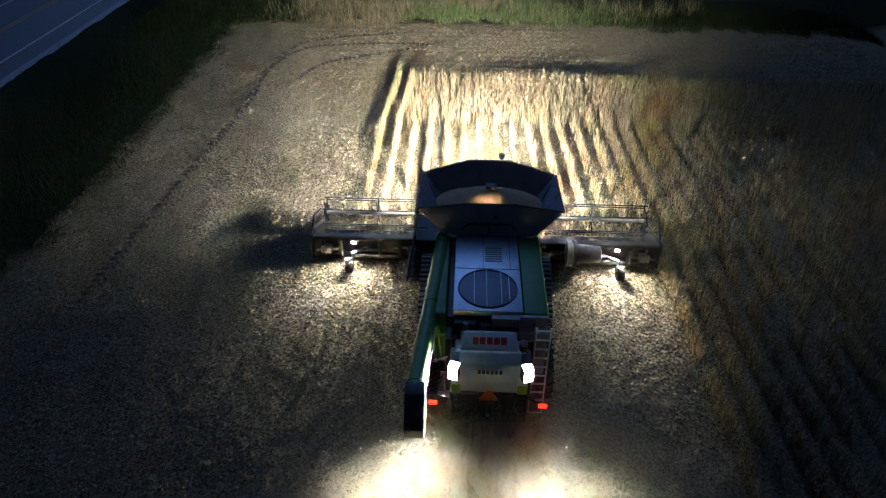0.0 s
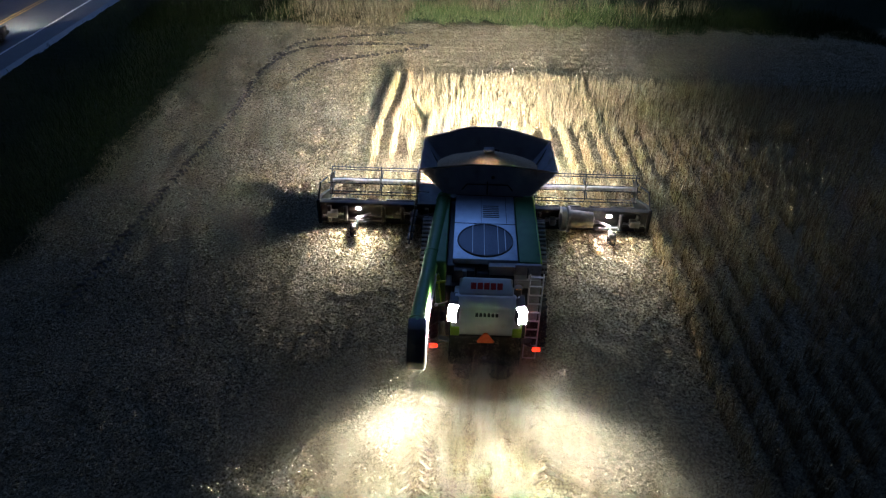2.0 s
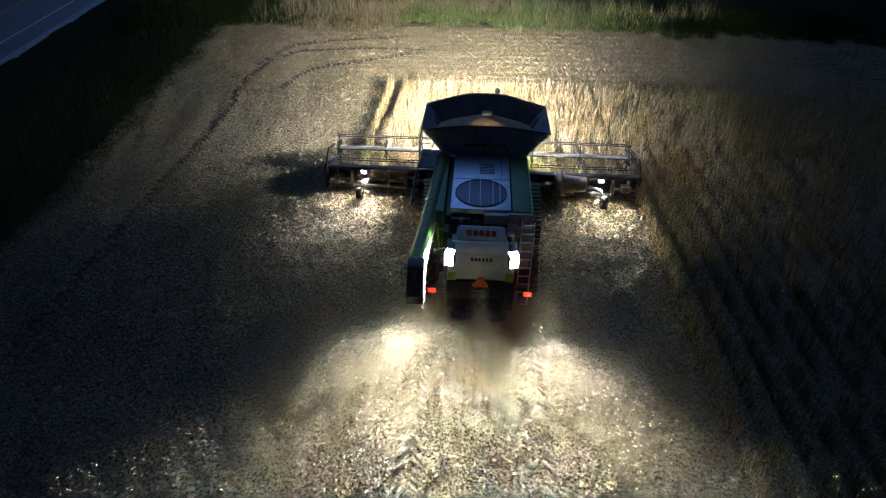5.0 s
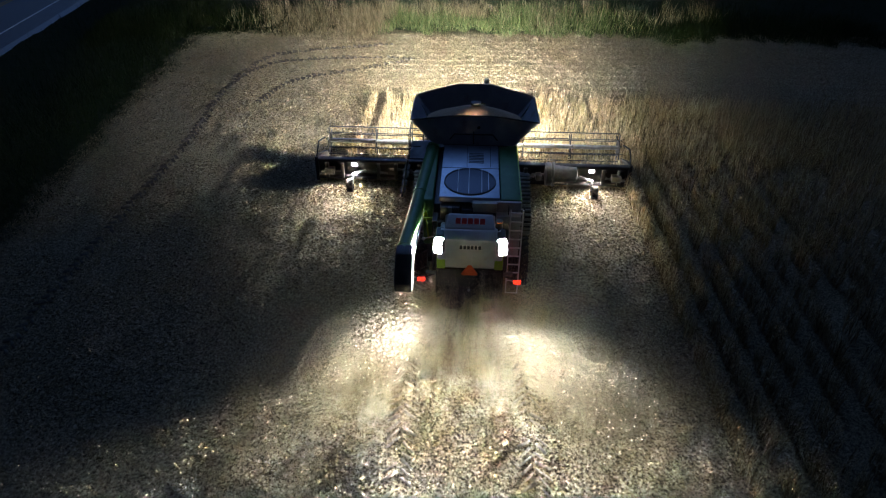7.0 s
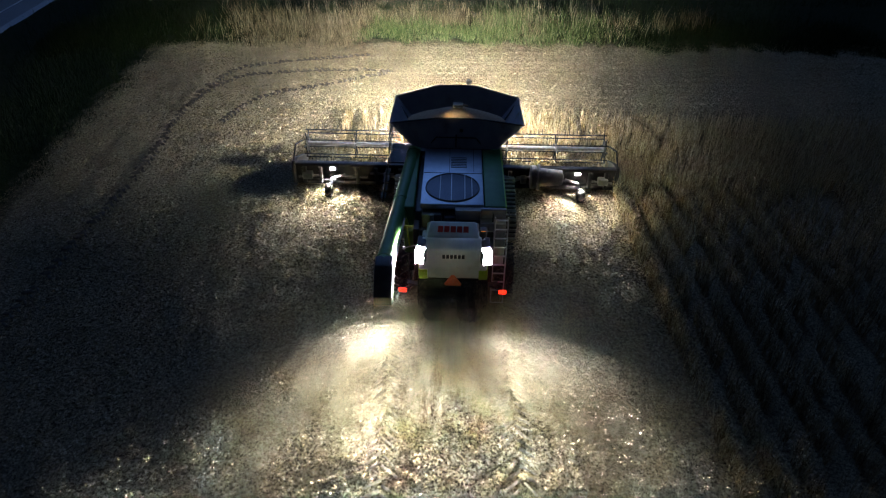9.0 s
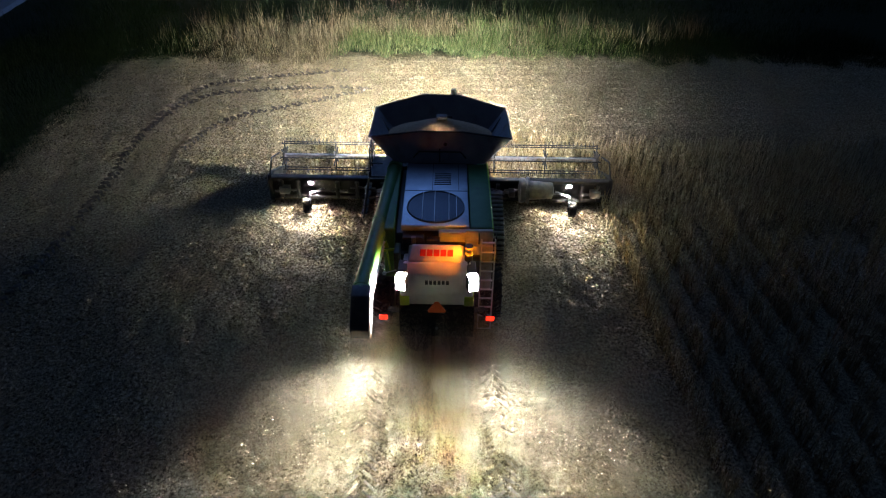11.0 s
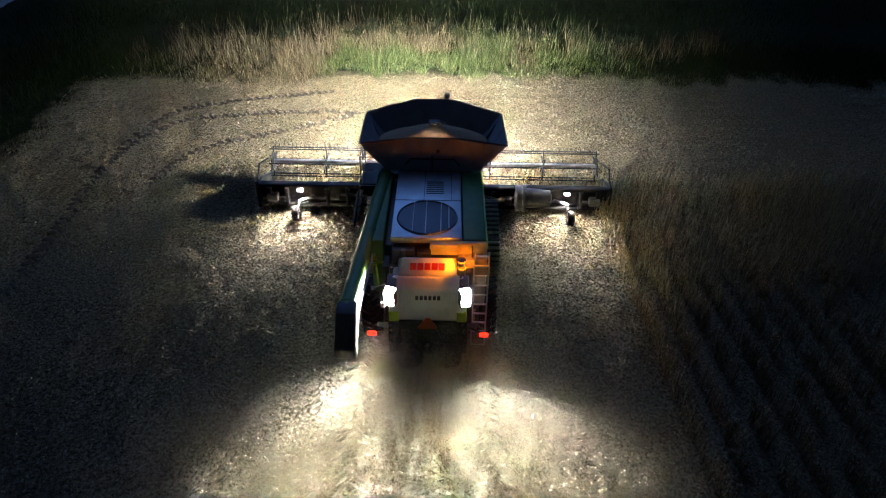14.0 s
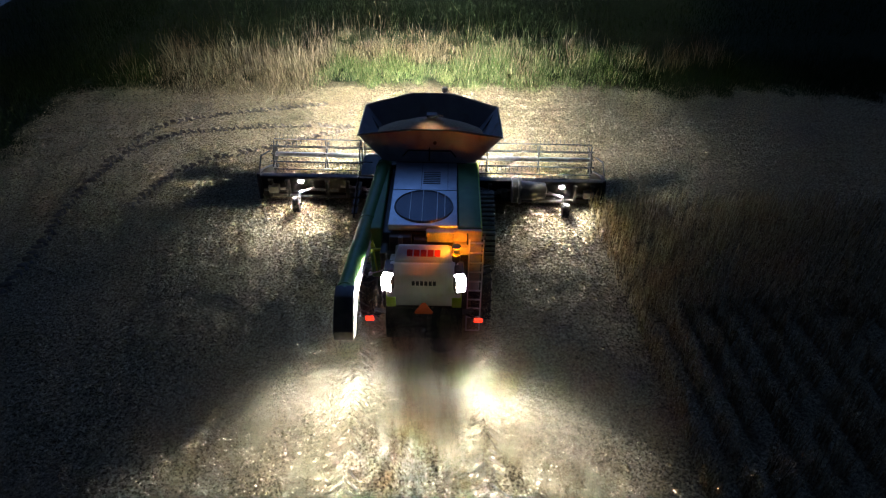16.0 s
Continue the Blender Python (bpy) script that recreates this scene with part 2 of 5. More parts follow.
    unit = nt.nodes.new("ShaderNodeVectorMath")
    unit.operation = "NORMALIZE"
    nt.links.new(facing.outputs[0], unit.inputs[0])
    clear = nt.nodes.new("ShaderNodeBsdfTransparent")
    front = nt.nodes.new("ShaderNodeBsdfDiffuse")
    through_ = nt.nodes.new("ShaderNodeBsdfTranslucent")
    for n in (front, through_):
        n.inputs["Color"].default_value = (0.30, 0.255, 0.185, 1)
        nt.links.new(unit.outputs[0], n.inputs["Normal"])
    both = nt.nodes.new("ShaderNodeMixShader")
    both.inputs[0].default_value = 0.5
    nt.links.new(front.outputs[0], both.inputs[1])
    nt.links.new(through_.outputs[0], both.inputs[2])
    mix = nt.nodes.new("ShaderNodeMixShader")
    nt.links.new(dense, mix.inputs[0])
    nt.links.new(clear.outputs[0], mix.inputs[1])
    nt.links.new(both.outputs[0], mix.inputs[2])
    nt.links.new(mix.outputs[0], nt.nodes["Material Output"].inputs["Surface"])
    return m


DUST = dust_material()


def ground_material():
    """Stubble field soil with chaff, and turf beyond its borders."""
    m = bpy.data.materials.new("field_soil")
    m.use_nodes = True
    nt = m.node_tree
    b = nt.nodes["Principled BSDF"]
    b.inputs["Roughness"].default_value, b.inputs["Specular IOR Level"].default_value = 0.95, 0.1
    co = nt.nodes.new("ShaderNodeTexCoord")
    xyz = nt.nodes.new("ShaderNodeSeparateXYZ")
    nt.links.new(co.outputs["Object"], xyz.inputs[0])

    def noise_at(scale, detail, rough=0.6):
        n = nt.nodes.new("ShaderNodeTexNoise")
        n.inputs["Scale"].default_value, n.inputs["Detail"].default_value, n.inputs["Roughness"].default_value = scale, detail, rough
        nt.links.new(co.outputs["Object"], n.inputs["Vector"])
        return n.outputs["Fac"]

    def ramp(fac, stops):
        r = nt.nodes.new("ShaderNodeValToRGB")
        el = r.color_ramp.elements
        el[0].position, el[0].color = stops[0][0], (*stops[0][1], 1)
        el[1].position, el[1].color = stops[-1][0], (*stops[-1][1], 1)
        for p, c in stops[1:-1]:
            el.new(p).color = (*c, 1)
        nt.links.new(fac, r.inputs[0])
        return r.outputs[0]

    def mix(fac, a, c):
        x = nt.nodes.new("ShaderNodeMixRGB")
        nt.links.new(fac, x.inputs[0])
        nt.links.new(a, x.inputs[1])
        nt.links.new(c, x.inputs[2])
        return x.outputs[0]

    fine = noise_at(12, 6, 0.85)
    broad = noise_at(0.55, 5)
    soil = ramp(fine, [(0.35, (0.045, 0.035, 0.023)), (0.46, (0.17, 0.137, 0.088)), (0.53, (0.32, 0.265, 0.17)), (0.64, (0.48, 0.41, 0.275))])
    darker = ramp(fine, [(0.36, (0.035, 0.028, 0.02)), (0.52, (0.13, 0.105, 0.072)), (0.72, (0.33, 0.28, 0.19))])
    field = mix(ramp(broad, [(0.42, (0, 0, 0)), (0.75, (0.22, 0.22, 0.22))]), soil, darker)
    turf = ramp(noise_at(9, 5), [(0.3, (0.008, 0.014, 0.005)), (0.55, (0.018, 0.03, 0.01)), (0.8, (0.035, 0.05, 0.018))])

    def step(out, at, width):
        r = nt.nodes.new("ShaderNodeMapRange")
        r.inputs["From Min"].default_value, r.inputs["From Max"].default_value = at - width, at + width
        wob = nt.nodes.new("ShaderNodeMath")
        wob.operation = "MULTIPLY_ADD"
        nt.links.new(broad, wob.inputs[0])
        wob.inputs[1].default_value = 3.0
        nt.links.new(out, wob.inputs[2])
        nt.links.new(wob.outputs[0], r.inputs["Value"])
        return r.outputs[0]

    far = step(xyz.outputs["Y"], 26.9, 0.6)
    left = nt.nodes.new("ShaderNodeMath")
    left.operation = "SUBTRACT"
    left.inputs[0].default_value = 1.0
    nt.links.new(step(xyz.outputs["X"], -15.7, 0.6), left.inputs[1])
    both = nt.nodes.new("ShaderNodeMath")
    both.operation = "MAXIMUM"
    nt.links.new(far, both.inputs[0])
    nt.links.new(left.outputs[0], both.inputs[1])
    nt.links.new(mix(both.outputs[0], field, turf), b.inputs["Base Color"])
    bp = nt.nodes.new("ShaderNodeBump")
    bp.inputs["Strength"].default_value, bp.inputs["Distance"].default_value = 1.0, 0.12
    clods = noise_at(5.5, 3, 0.7)
    lump = nt.nodes.new("ShaderNodeMath")
    lump.operation = "MULTIPLY_ADD"
    nt.links.new(clods, lump.inputs[0])
    lump.inputs[1].default_value = 1.6
    nt.links.new(fine, lump.inputs[2])
    nt.links.new(lump.outputs[0], bp.inputs["Height"])
    nt.links.new(bp.outputs[0], b.inputs["Normal"])
    return m


SOIL = ground_material()


# ---- mesh helpers ----
def fast_mesh(name, verts, faces, material):
    """A mesh from arrays: verts (n, 3), faces (m, 3 or 4)."""
    verts, faces = np.asarray(verts, np.float32), np.asarray(faces, np.int32)
    me = bpy.data.meshes.new(name)
    k = faces.shape[1]
    me.vertices.add(len(verts))
    me.vertices.foreach_set("co", verts.ravel())
    me.loops.add(faces.size)
    me.loops.foreach_set("vertex_index", faces.ravel())
    me.polygons.add(len(faces))
    me.polygons.foreach_set("loop_start", np.arange(0, faces.size, k, dtype=np.int32))
    me.update(calc_edges=True)
    me.validate()
    me.materials.append(material)
    return me


def finish(bm, name, material, smooth=None):
    bmesh.ops.recalc_face_normals(bm, faces=bm.faces[:])
    me = bpy.data.meshes.new(name)
    bm.to_mesh(me)
    bm.free()
    me.materials.append(material)
    if smooth is not None:
        me.shade_smooth()
        me.set_sharp_from_angle(angle=radians(smooth))
    return me


def part(name, bm, material, parent, label="", smooth=35):
    """One mesh object under a thing or a part."""
    me = finish(bm, name, material, smooth) if isinstance(bm, bmesh.types.BMesh) else bm
    ob = new(name, me)
    ob.parent = parent
    if label:
        tagged(ob, label)
    return ob


def box(bm, lo, hi, bevel=0.015):
    """A box between two corners, its edges rounded off."""
    c, s = (Vector(lo) + Vector(hi)) / 2, Vector(hi) - Vector(lo)
    made = bmesh.ops.create_cube(bm, size=1, matrix=Matrix.Translation(c) @ Matrix.Diagonal((*s, 1)))
    if bevel:
        edges = list({e for v in made["verts"] for e in v.link_edges})
        bmesh.ops.bevel(bm, geom=edges, offset=min(bevel, min(s) * 0.4), segments=2, affect="EDGES", profile=0.5)
    return bm


def rod(bm, a, b, r, r2=None, n=10, cap=True):
    """A round bar from a to b."""
    a, b = Vector(a), Vector(b)
    d = b - a
    m = Matrix.Translation((a + b) / 2) @ d.to_track_quat("Z", "Y").to_matrix().to_4x4()
    bmesh.ops.create_cone(bm, cap_ends=cap, segments=n, radius1=r, radius2=r if r2 is None else r2, depth=d.length, matrix=m)
    return bm


def pipe(bm, points, r, n=8):
    """A bent bar through points."""
    for a, b in zip(points, points[1:]):
        rod(bm, a, b, r, n=n)
    for p in points[1:-1]:
        bmesh.ops.create_icosphere(bm, subdivisions=1, radius=r * 1.02, matrix=Matrix.Translation(p))
    return bm


def prism(bm, outline, axis, lo, hi, bevel=0.02):
    """An outline in the two other axes, drawn out along an axis from lo to hi."""
    k = "xyz".index(axis)

    def at(p, w):
        v = list(p)
        v.insert(k, w)
        return bm.verts.new(v)

    a, b = [at(p, lo) for p in outline], [at(p, hi) for p in outline]
    faces = [bm.faces.new(a), bm.faces.new(b[::-1])]
    for i in range(len(outline)):
        j = (i + 1) % len(outline)
        faces.append(bm.faces.new((a[i], b[i], b[j], a[j])))
    if bevel:
        bmesh.ops.bevel(bm, geom=list({e for f in faces for e in f.edges}), offset=bevel, segments=2, affect="EDGES", profile=0.5)
    return bm


def plate(bm, corners, thick):
    """A sheet with thickness over three or more corners."""
    v = [bm.verts.new(c) for c in corners]
    n = (v[1].co - v[0].co).cross(v[2].co - v[0].co).normalized() * thick
    w = [bm.verts.new(Vector(c) + n) for c in corners]
    bm.faces.new(v)
    bm.faces.new(w[::-1])
    for i in range(len(v)):
        j = (i + 1) % len(v)
        bm.faces.new((v[i], w[i], w[j], v[j]))
    return bm


def lathe(bm, profile, centre, axis="x", n=36):
    """A profile of (along, radius) turned round an axis."""
    rings = []
    for along, r in profile:
        ring = []
        for i in range(n):
            a = 2 * math.pi * i / n
            p = (along, r * math.cos(a), r * math.sin(a))
            p = p if axis == "x" else (p[1], p[0], p[2]) if axis == "y" else (p[1], p[2], p[0])
            ring.append(bm.verts.new(Vector(centre) + Vector(p)))
        rings.append(ring)
    for a, b in zip(rings, rings[1:]):
        for i in range(n):
            bm.faces.new((a[i], a[(i + 1) % n], b[(i + 1) % n], b[i]))
    bm.faces.new(rings[0])
    bm.faces.new(rings[-1][::-1])
    return bm


def lamp(parent, place, aim, size, material, depth=0.06, name="work_light", label="", top=None, bottom=None):
    """A work lamp: an open dark housing with a glowing lens set into it. aim: the way in which it shines."""
    w, h = size
    turn = Vector(aim).to_track_quat("-Z", "Y").to_matrix().to_4x4()
    m = Matrix.Translation(place) @ turn
    bm, t = bmesh.new(), 0.012
    box(bm, (-w / 2 - t, -h / 2 - t, 0.0), (w / 2 + t, h / 2 + t, 0.05), 0.006)
    for lo, hi in (((-w / 2 - t, -h / 2 - t, -depth), (-w / 2, h / 2 + t, 0)), ((w / 2, -h / 2 - t, -depth), (w / 2 + t, h / 2 + t, 0)),
                   ((-w / 2, -h / 2 - t, -(bottom or depth)), (w / 2, -h / 2, 0)), ((-w / 2, h / 2, -(top or depth)), (w / 2, h / 2 + t, 0))):
        box(bm, lo, hi, 0)
    bmesh.ops.transform(bm, matrix=m, verts=bm.verts[:])
    housing = part(name, bm, DARK, parent, label)
    bm = bmesh.new()
    box(bm, (-w / 2, -h / 2, -0.012), (w / 2, h / 2, -0.002), 0)
    bmesh.ops.transform(bm, matrix=m, verts=bm.verts[:])
    part("lens", bm, material, housing, smooth=None)
    return housing


def scatter(template_v, template_f, places, yaw, size, lean=None):
    """Many copies of a small template as one pair of arrays."""
    n, k = len(places), len(template_v)
    c, s = np.cos(yaw)[:, None], np.sin(yaw)[:, None]
    v = template_v[None] * np.asarray(size).reshape(n, 1, -1)
    x, y, z = v[..., 0] * c - v[..., 1] * s, v[..., 0] * s + v[..., 1] * c, v[..., 2]
    if lean is not None:
        x, y = x + z * lean[:, :1], y + z * lean[:, 1:]
    out = np.stack([x, y, z], -1) + places[:, None]
    f = template_f[None] + (np.arange(n) * k)[:, None, None]
    return out.reshape(-1, 3), f.reshape(-1, template_f.shape[1])


# ---- the ground: one sheet to the horizon ----
def smooth_noise(x, y, cell, seed):
    """Value noise on arrays."""
    rng = np.random.default_rng(seed)
    table = rng.random((256, 256))
    gx, gy = np.asarray(x) / cell, np.asarray(y) / cell
    ix, iy = np.floor(gx).astype(int), np.floor(gy).astype(int)
    fx, fy = gx - ix, gy - iy
    fx, fy = fx * fx * (3 - 2 * fx), fy * fy * (3 - 2 * fy)
    t = lambda a, b: table[(ix + a) % 256, (iy + b) % 256]
    return (t(0, 0) * (1 - fx) + t(1, 0) * fx) * (1 - fy) + (t(0, 1) * (1 - fx) + t(1, 1) * fx) * fy


def bend(knots, step=0.08):
    """A smooth line through a few knots, as evenly spaced points."""
    k = np.array(knots, float)
    s = np.r_[0, np.cumsum(np.hypot(*np.diff(k, axis=0).T))]
    fine = []
    for i in range(len(k) - 1):
        p0, p1, p2, p3 = k[max(i - 1, 0)], k[i], k[i + 1], k[min(i + 2, len(k) - 1)]
        for u in np.linspace(0, 1, 40, endpoint=False):
            fine.append(0.5 * (2 * p1 + (p2 - p0) * u + (2 * p0 - 5 * p1 + 4 * p2 - p3) * u**2 + (3 * p1 - p0 - 3 * p2 + p3) * u**3))
    fine = np.array(fine + [k[-1]])
    d = np.r_[0, np.cumsum(np.hypot(*np.diff(fine, axis=0).T))]
    at = np.arange(0, d[-1], step)
    return np.stack([np.interp(at, d, fine[:, 0]), np.interp(at, d, fine[:, 1])], 1)


# old wheel ruts in the headland, and the wheel marks of this pass
RUTS = [
    bend([(-14.2, -5.0), (-13.9, 0.5), (-13.46, 5.5), (-13.1, 10.0), (-13.05, 12.5), (-13.2, 14.5), (-12.8, 18.2), (-11.9, 20.8), (-9.9, 22.0), (-7.8, 22.6), (-5.1, 23.2)]),
    bend([(-13.2, 16.5), (-12.1, 19.0), (-11.0, 20.2), (-9.0, 20.6), (-6.4, 20.9), (-3.4, 20.8)]),
    bend([(-11.0, 14.5), (-10.3, 16.6), (-9.0, 17.9), (-7.1, 18.8), (-5.4, 19.7), (-4.0, 20.4)]),
]
PASS = [bend([(-2.74 + dx, -30), (-2.72 + dx, -4), (-2.45 + dx, 9.5)]) for dx in (0.0, 3.22)]


def height(x, y):
    z = 0.06 * (smooth_noise(x, y, 1.7, 1) - 0.5) + 0.035 * (smooth_noise(x, y, 0.45, 2) - 0.5) + 0.05 * (smooth_noise(x, y, 0.2, 3) - 0.5)
    x, y = np.asarray(x, float), np.asarray(y, float)
    for line, width, deep in [(r, 0.20, 0.06) for r in RUTS] + [(p, 0.42, 0.04) for p in PASS]:
        near = np.full(x.shape, 9.0)
        inside = (x > line[:, 0].min() - 1) & (x < line[:, 0].max() + 1) & (y > line[:, 1].min() - 1) & (y < line[:, 1].max() + 1)
        if inside.any():
            px, py = x[inside], y[inside]
            best = np.full(px.shape, 9.0)
            for q in line[::3]:
                best = np.minimum(best, np.hypot(px - q[0], py - q[1]))
            near[inside] = best
        z = z - deep * np.exp(-((near / width) ** 4)) + 0.4 * deep * np.exp(-(((near - width * 1.6) / (width * 0.5)) ** 2))
    return z


def ground():
    xs = np.r_[-2500, -900, -300, -120, -60, np.arange(-42, -19, 0.7), np.arange(-19, 21, 0.13), np.arange(21, 42, 0.8), 60, 120, 300, 900, 2500]
    ys = np.r_[-2500, -900, -300, -120, -60, np.arange(-40, -22, 0.7), np.arange(-22, 28, 0.13), np.arange(28, 60, 0.8), 80, 120, 300, 900, 2500]
    gx, gy = np.meshgrid(xs, ys)
    gz = height(gx, gy)
    n = len(xs)
    i, j = np.meshgrid(np.arange(n - 1), np.arange(len(ys) - 1))
    a = (j * n + i).ravel()
    me = fast_mesh("ground", np.stack([gx.ravel(), gy.ravel(), gz.ravel()], 1), np.stack([a, a + 1, a + n + 1, a + n], 1), SOIL)
    me.shade_smooth()
    tagged(new("ground", me), "harvested stubble field of tan soil and straw with wheel ruts", "ground", kind="structure")


ground()


def road():
    bm = bmesh.new()
    prism(bm, [(-38.6, -0.05), (-38.2, 0.12), (-32.3, 0.19), (-27.6, 0.13), (-27.1, -0.05)], "y", -60, 420, 0)
    ob = tagged(new("road", finish(bm, "road", ASPHALT)), "blue-grey asphalt country road beside the field", "road", kind="structure")
    for name, x, z, mat, w in (("edge_line", -29.1, 0.157, LINEW, 0.14), ("edge_line", -35.75, 0.155, LINEW, 0.14), ("centre_line", -32.25, 0.194, LINEY, 0.11), ("centre_line", -32.55, 0.192, LINEY, 0.11)):
        bm = bmesh.new()
        box(bm, (x - w / 2, -60, z - 0.01), (x + w / 2, 420, z + 0.006), 0)
        part(name, bm, mat, ob, "yellow road line" if mat is LINEY else "white road line")


road()


def lug_marks(name, lines, label, spread, gap, size, seed, material):
    """Slanted soil ridges pressed up between the tread lugs, along wheel lines."""
    rng = np.random.default_rng(seed)
    tv = np.array([(-0.5, -0.5, -0.3), (0.5, -0.5, -0.3), (0.5, 0.5, -0.3), (-0.5, 0.5, -0.3), (-0.4, 0, 1), (0.4, 0, 1)], float)
    tf = np.array([(0, 1, 5), (0, 5, 4), (2, 3, 4), (2, 4, 5), (0, 4, 3), (1, 2, 5)])
    vs, fs = [], []
    for line in lines:
        d = np.gradient(line, axis=0)
        ang = np.arctan2(d[:, 1], d[:, 0])
        for i in range(0, len(line), gap):
            for side in (-1, 1):
                if rng.random() < 0.16:
                    continue
                off = spread * side
                shift = 0 if side < 0 else gap * 0.04
                p = line[i] + np.array([-math.sin(ang[i]), math.cos(ang[i])]) * off + np.array([math.cos(ang[i]), math.sin(ang[i])]) * shift
                y = ang[i] + side * math.radians(-48 + rng.normal(0, 7)) + (math.pi if side < 0 else 0)
                vs.append((p[0], p[1], 0.0))
                fs.append((y, size[0] * rng.uniform(0.8, 1.15), size[1] * rng.uniform(0.7, 1.3), size[2] * rng.uniform(0.5, 1.25)))
    p, q = np.array(vs), np.array(fs)
    p[:, 2] = height(p[:, 0], p[:, 1])
    v, f = scatter(tv, tf, p, q[:, 0], q[:, 1:])
    tagged(new(name, fast_mesh(name, v, f, material)), label, "wheel track", kind="stuff")


lug_marks("wheel_track", PASS, "fresh chevron tyre tread marks pressed into straw", 0.20, 3, (0.46, 0.09, 0.075), 5, CLOD)
lug_marks("wheel_track", RUTS, "old dark tyre ruts curving over the headland", 0.12, 4, (0.32, 0.11, 0.11), 6, RUTSOIL)


# ---- the crop ----
def plant(seed, tall=0.78):
    """A dry bean plant: a stem, upright side shoots and hanging pods."""
    rng = np.random.default_rng(seed)
    v, f = [], []

    def strip(a, b, w, way):
        a, b, w2 = np.array(a), np.array(b), np.array(way) * w
        k = len(v)
        v.extend([a - w2, a + w2, b + w2 * 0.5, b - w2 * 0.5])
        f.extend([(k, k + 1, k + 2), (k, k + 2, k + 3)])

    strip((0, 0, 0), (0, 0, tall), 0.009, (1, 0, 0))
    strip((0, 0, 0), (0, 0, tall), 0.009, (0, 1, 0))
    shoots = [((0, 0, 0.05), (0, 0, tall))]
    for _ in range(5):
        a, z = rng.uniform(0, 2 * math.pi), rng.uniform(0.05, 0.3)
        out = rng.uniform(0.04, 0.12)
        end = (out * math.cos(a), out * math.sin(a), min(z + rng.uniform(0.3, 0.5), tall * 0.98))
        strip((0, 0, z), end, 0.007, (-math.sin(a), math.cos(a), 0))
        shoots.append(((0, 0, z), end))
    for _ in range(15):
        s, e = shoots[rng.integers(len(shoots))]
        u = rng.uniform(0.35, 1.0)
        p = np.array(s) * (1 - u) + np.array(e) * u
        a = rng.uniform(0, 2 * math.pi)
        tip = p + np.array((0.035 * math.cos(a), 0.035 * math.sin(a), rng.uniform(-0.06, 0.035)))
        strip(p, tip, 0.014, (-math.sin(a), math.cos(a), 0.3))
    return np.array(v), np.array(f)


PLANTS = [plant(s, h) for s, h in ((1, 0.80), (2, 0.72), (3, 0.86), (4, 0.76))]


def grown(x, y, seed):
    """The crop at the given roots as one pair of arrays."""
    rng = np.random.default_rng(seed)
    n = len(x)
    places = np.stack([x, y, height(x, y) - 0.02], 1)
    which = rng.integers(0, len(PLANTS), n)
    vs, fs, base = [], [], 0
    for k, (tv, tf) in enumerate(PLANTS):
        m = which == k
        if not m.any():
            continue
        size = (0.70 + 0.35 * smooth_noise(x[m], y[m], 0.4, 12)[:, None] + rng.uniform(0.0, 0.35, (m.sum(), 1))) * np.array([[1.0, 1.0, 1.0]])
        v, f = scatter(tv, tf, places[m], rng.uniform(0, 6.28, m.sum()), size, rng.normal(0, 0.09, (m.sum(), 2)))
        vs.append(v)
        fs.append(f + base)
        base += len(v)
    return np.concatenate(vs), np.concatenate(fs)


ROW_GAP, FIRST_ROW, ROW_END, CROP_END = 0.775, 5.36, 8.6, 14.1
rng = np.random.default_rng(11)


def row_roots(x, y0, y1, per_metre, rng):
    n = int((y1 - y0) * per_metre)
    y = rng.uniform(y0, y1, n)
    keep = smooth_noise(y + x * 31.7, y * 0 + x, 0.5, 9) > 0.26
    y = y[keep]
    return x + rng.normal(0, 0.045, len(y)) + 0.08 * (smooth_noise(y, y * 0 + x, 3.0, 8) - 0.5), y


for k in range(27):
    x = FIRST_ROW + ROW_GAP * k
    px, py = row_roots(x, -20 + 0.25 * k, ROW_END + rng.uniform(-0.3, 0.3), 34 if k < 3 else 25 if k < 9 else 17 if k < 16 else 10, rng)
    v, f = grown(px, py, 100 + k)
    row = new("crop_row", fast_mesh("crop_row", v, f, CROP))
    tagged(row, "standing row of dry tan soybean plants", "crop row", "rows of standing crop", "stuff")
# headland crop, sown crosswise and closed
n = 4300
px, py = rng.uniform(5.2, 24, n), rng.uniform(ROW_END - 0.2, CROP_END, n)
keep = rng.random(n) < np.where(px < 14, 1, 0.65)
py = py + 0.12 * np.sin(py * 2 * math.pi / ROW_GAP) - np.clip(px - 6, 0, 40) * 0.02
v, f = grown(px[keep], py[keep], 201)
tagged(new("headland_crop", fast_mesh("headland_crop", v, f, CROP)), "closed stand of dry tan soybean plants at the headland", "crop", kind="stuff")

